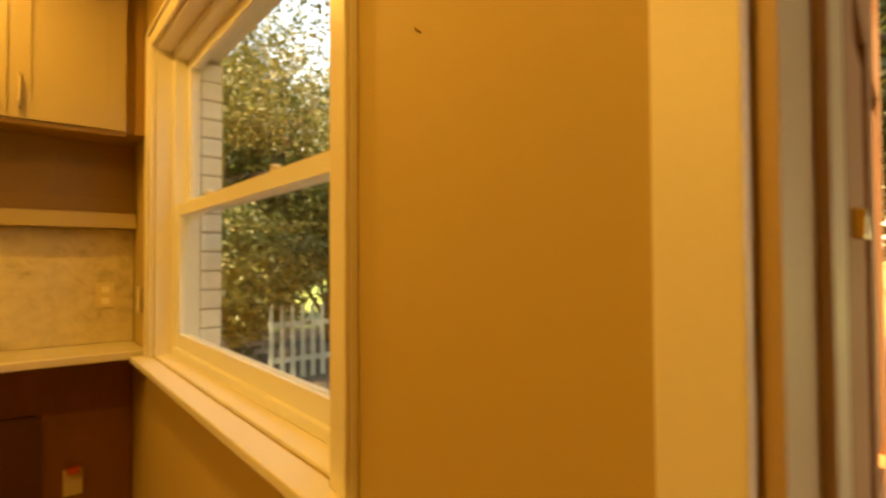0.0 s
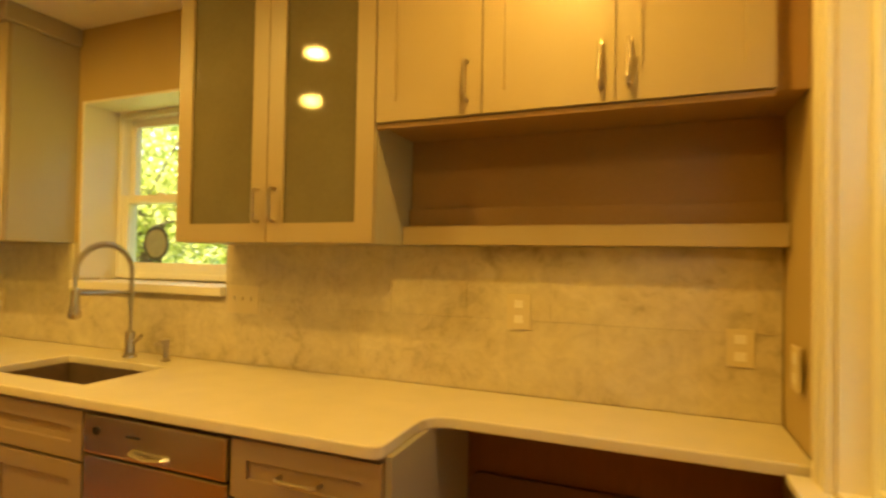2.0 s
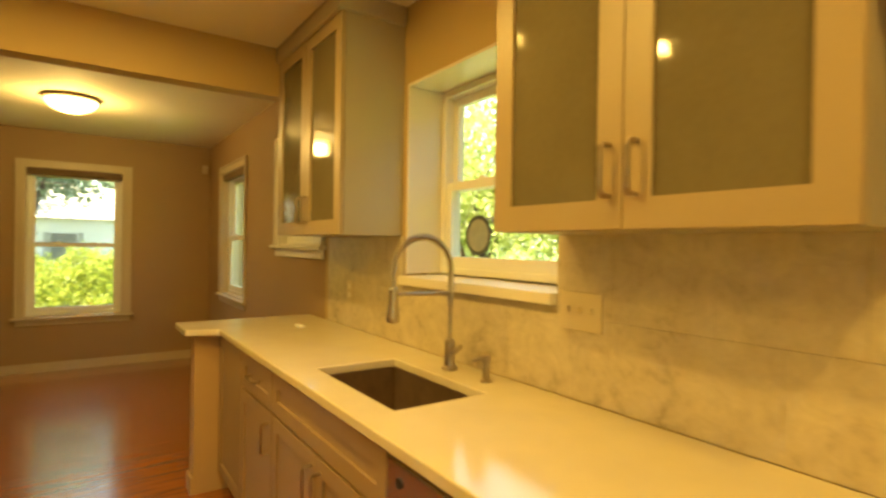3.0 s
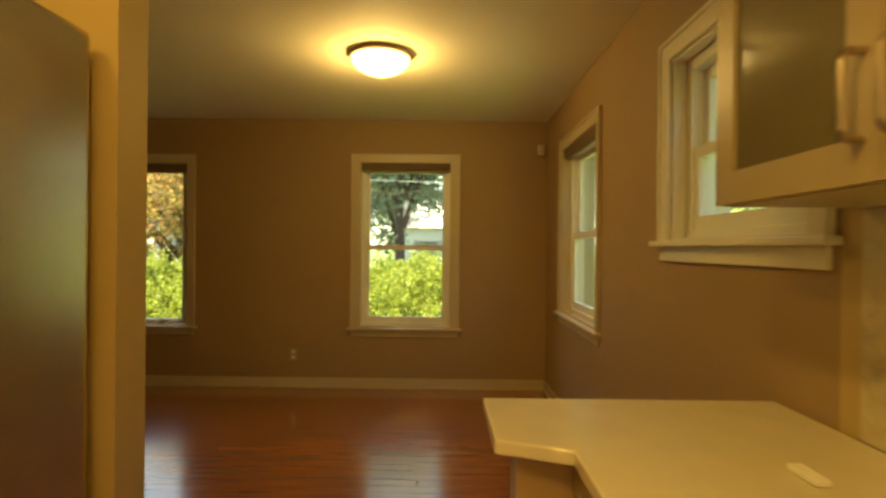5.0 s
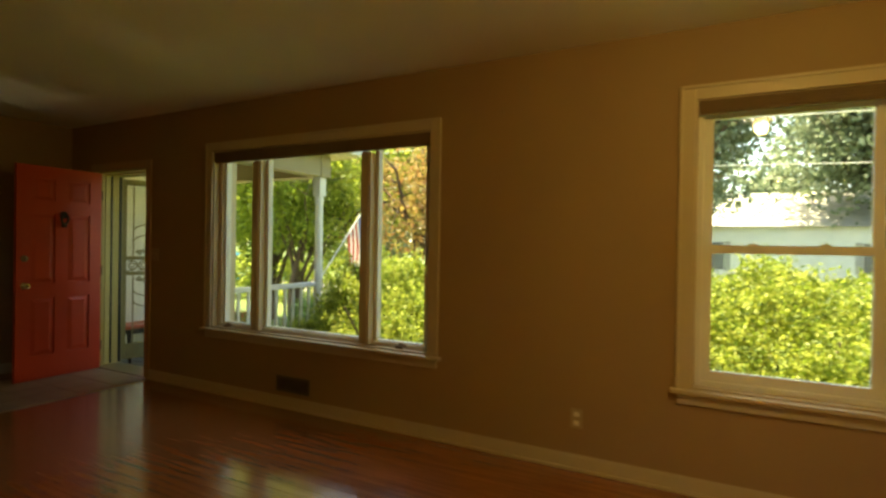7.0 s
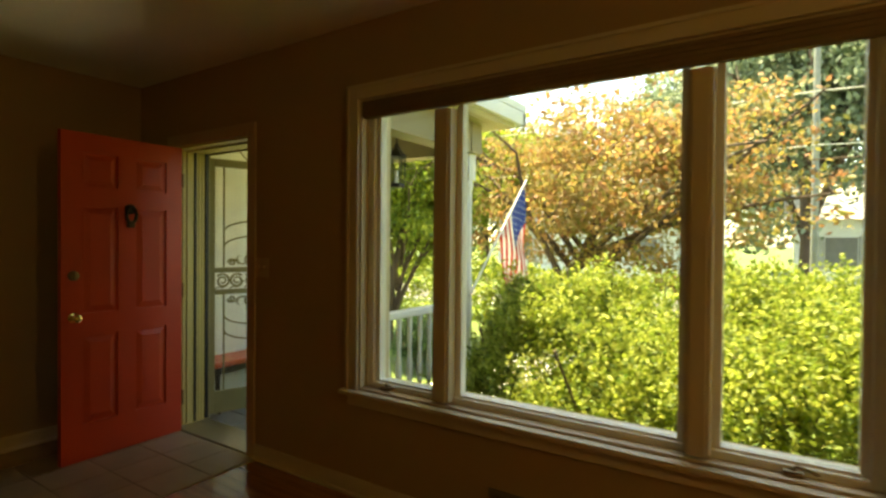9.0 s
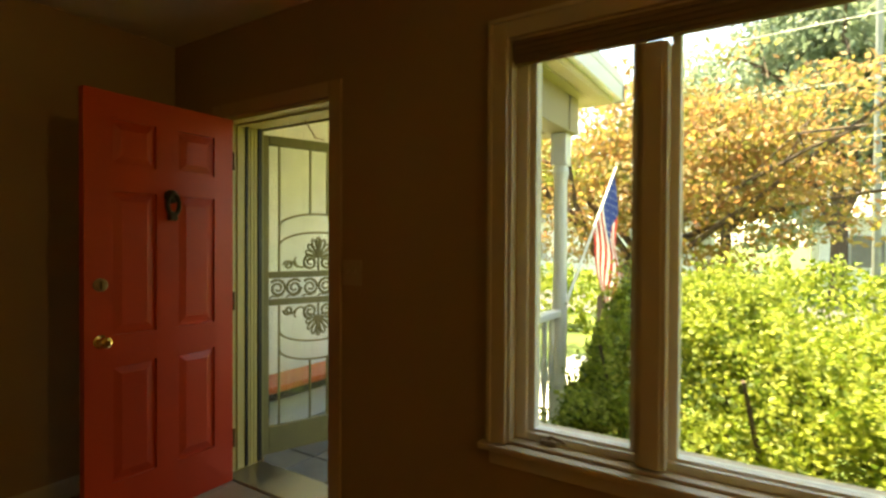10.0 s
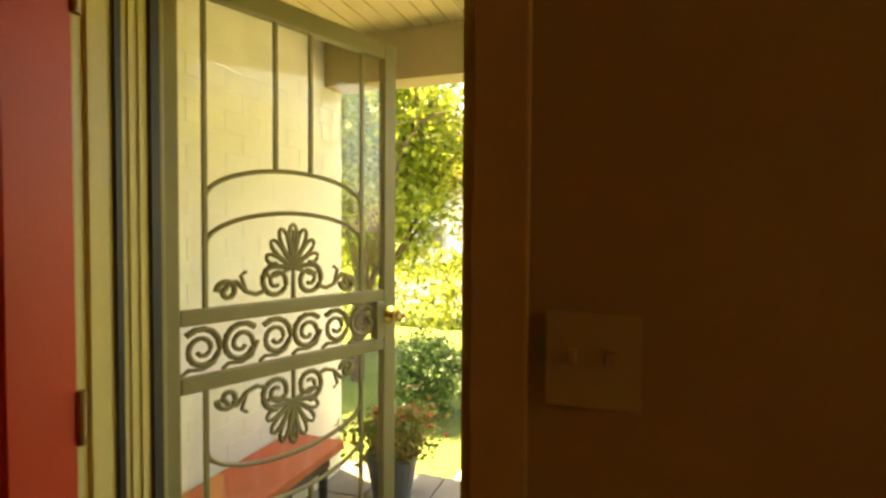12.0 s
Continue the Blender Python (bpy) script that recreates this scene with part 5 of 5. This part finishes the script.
# parked car down the street
car = thing("parked_car", "blue-green car parked along the street", "car", "", "", (-19.5, -16.0, GZ))
CARPAINT = material("car_paint", (0.03, 0.22, 0.30), 0.25, coat=0.6)
part("body", boxes((-20.4, -18.2, -0.25, -18.7, -13.9, 0.30), bevel=0.12), CARPAINT, car)
part("cabin", boxes((-20.25, -17.4, 0.28, -18.85, -15.0, 0.92), bevel=0.2), CARPAINT, car)
part("windscreen", boxes((-18.87, -17.1, 0.40, -18.83, -15.3, 0.80), bevel=0.02), BLACK, car)
for y in (-17.3, -14.8):
    for x in (-20.3, -18.8):
        part("wheel", lathe([(0.30, -0.1), (0.32, -0.06), (0.32, 0.06), (0.30, 0.1)], 20, centre=(x, y, -0.18), turn=Matrix.Rotation(radians(90), 3, "Y")), BLACK, car)

# back yard seen from the kitchen
fence = thing("picket_fence", "white picket fence in the shaded back yard", "fence", "", "", (7, 8.6, GZ))
part("rail", boxes((3.75, 8.61, GZ + 0.30, 11.4, 8.65, GZ + 0.38)), FENCEGREY, fence)
part("rail", boxes((3.75, 8.61, GZ + 0.82, 11.4, 8.65, GZ + 0.90)), FENCEGREY, fence)
bm = boxes((-0.04, -0.009, 0, 0.04, 0.009, 1.06))
bmesh.ops.translate(bm, verts=[v for v in bm.verts if v.co.z > 0.5 and v.co.x > 0], vec=(-0.03, 0, 0.05))
me = bpy.data.meshes.new("picket")
bm.to_mesh(me)
bm.free()
me.materials.append(FENCEGREY)
for k in range(48):
    ob = new("picket", me)
    ob.parent = fence
    ob.location = Vector((3.8 + k * 0.16, 8.6, GZ + 0.06)) - fence.location
# The three with y under 4 are added mainly to cast shade.
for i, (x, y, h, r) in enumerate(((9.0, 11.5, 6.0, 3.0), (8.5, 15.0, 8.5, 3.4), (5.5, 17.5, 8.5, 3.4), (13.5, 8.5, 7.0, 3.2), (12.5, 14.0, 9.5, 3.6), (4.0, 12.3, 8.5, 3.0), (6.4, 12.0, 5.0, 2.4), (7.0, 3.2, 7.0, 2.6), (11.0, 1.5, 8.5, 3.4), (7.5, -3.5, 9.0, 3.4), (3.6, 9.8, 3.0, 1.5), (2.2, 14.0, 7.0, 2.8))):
    tree("tree", (x, y, GZ), h, (r, r, h * 0.46), YARD, "leafy back yard tree with shade painted into its leaves", 200, 140, 0.09, 20 + i, 0.15, (0, 0), 0.16, 6, 0.1)
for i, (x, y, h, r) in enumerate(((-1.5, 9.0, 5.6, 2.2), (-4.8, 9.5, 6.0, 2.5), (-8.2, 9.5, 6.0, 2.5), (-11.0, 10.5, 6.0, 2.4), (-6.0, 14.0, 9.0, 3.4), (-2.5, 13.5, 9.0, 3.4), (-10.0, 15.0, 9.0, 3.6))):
    tree("tree", (x, y, GZ), h, (r, r, h * 0.47), SUNLIT, "green tree beside the house with sunlight painted into its leaves", 105, 80, 0.11, 40 + i, 0.13, (0, 0), 0.16, 6, 0.1)

# Added trees that keep sun and sky off the fence, yard and back door.
tree("tree", (5.6, 6.4, GZ), 9.5, (3.4, 3.4, 2.3), YARD, "tall tree added to shade the back yard fence", 240, 130, 0.10, 61, 0.17, (0.2, 0.6), 0.14, 8, 0.3)
tree("tree", (4.6, 0.2, GZ), 6.6, (2.1, 2.1, 2.9), YARD, "leafy tree added to shade the back door", 220, 120, 0.09, 63, 0.12, (0, 0), 0.15, 6, 0.1)
tree("tree", (10.0, 7.0, GZ), 9.5, (3.2, 3.2, 2.4), YARD, "tall tree added to shade the end of the fence", 220, 120, 0.10, 62, 0.17, (0, 0), 0.14, 8, 0.3)
solid("side_drive", boxes((-17.8, 6.3, GZ - 0.02, -6.0, 8.8, GZ + 0.02), bevel=0.008), material("drive_concrete", (0.34, 0.32, 0.28), 0.85, scale=2, spread=0.25, fine=60, bump=0.15), "pale concrete drive beside the house", "drive", "structure")

# white brick reveals around the kitchen window and brickwork of the porch wall
rev = tagged(part("brick_reveal", boxes((1.531, 3.523, 0.92, 1.612, 3.5295, 2.15)), MORTAR), "painted brick edge outside the kitchen window", "brickwork", "", "structure")
for k in range(15):
    piece("brick", (0.085, 0.012, 0.073), BRICK, rev, (1.573, 3.521 - (0.002 if k % 3 == 1 else 0.0), 0.962 + k * 0.081), 0.004)
for k in range(32):
    off = 0.11 if k % 2 else 0.0
    for q in range(10):
        x0, x1 = max(-8.62, -8.62 - off + q * 0.215), min(-6.765, -8.62 - off + (q + 1) * 0.215)
        if x1 - x0 > 0.03:
            piece("brick", (round(x1 - x0 - 0.0006, 3), 0.012, 0.0912), BRICK, wing, ((x0 + x1) / 2, -4.0642, GZ + 0.05 + k * 0.0915), 0.001)

# floor boards: the strip walked along as pieces, the rest joined
floor = thing("floor", "glossy reddish oak strip floor", "floor", "", "structure")
rng = random.Random(4)
rest, count = [], 0
x = -6.49
while x < 1.35:
    w = 0.082
    y = -3.92 - rng.random() * 0.8
    while y < 3.99:
        ln = rng.choice((0.6, 0.9, 1.2, 1.5))
        a, b = max(y, -3.92), min(y + ln, 3.99)
        if b - a > 0.02 and not (a > -3.6 and b < -2.5 and x < -5.3):
            near = -5.9 < x < -3.2 and a > -1.6
            if near and count < 300:
                count += 1
                piece("plank", (w - 0.0012, round(b - a, 2) - 0.0012, 0.02), WOOD, floor, (x + w / 2, (a + b) / 2, -0.0105), 0.0008)
            else:
                rest.append((x + 0.0006, a + 0.0006, x + w - 0.0006, b - 0.0006))
        y += ln
    x += w
vs, fs = [], []
for x0, y0, x1, y1 in rest:
    k = len(vs)
    vs += [(x0, y0, -0.02), (x1, y0, -0.02), (x1, y1, -0.02), (x0, y1, -0.02), (x0, y0, -0.0005), (x1, y0, -0.0005), (x1, y1, -0.0005), (x0, y1, -0.0005)]
    fs += [(k + 4, k + 5, k + 6, k + 7), (k, k + 1, k + 5, k + 4), (k + 1, k + 2, k + 6, k + 5), (k + 2, k + 3, k + 7, k + 6), (k + 3, k, k + 4, k + 7)]
me = bpy.data.meshes.new("boards")
me.from_pydata(vs, [], fs)
me.materials.append(WOOD)
ob = new("boards", me)
ob.parent = floor
ob["kind"] = "stuff"
entry = tagged(part("entry_floor", boxes((-6.49, -3.60, -0.02, -5.28, -2.50, 0.0)), GROUT), "stone tiled patch inside the front door", "floor", "", "structure")
for i in range(4):
    for j in range(4):
        piece("tile", (0.298, 0.27, 0.008), TILE, entry, (-6.34 + i * 0.302, -3.462 + j * 0.274, 0.003), 0.002)
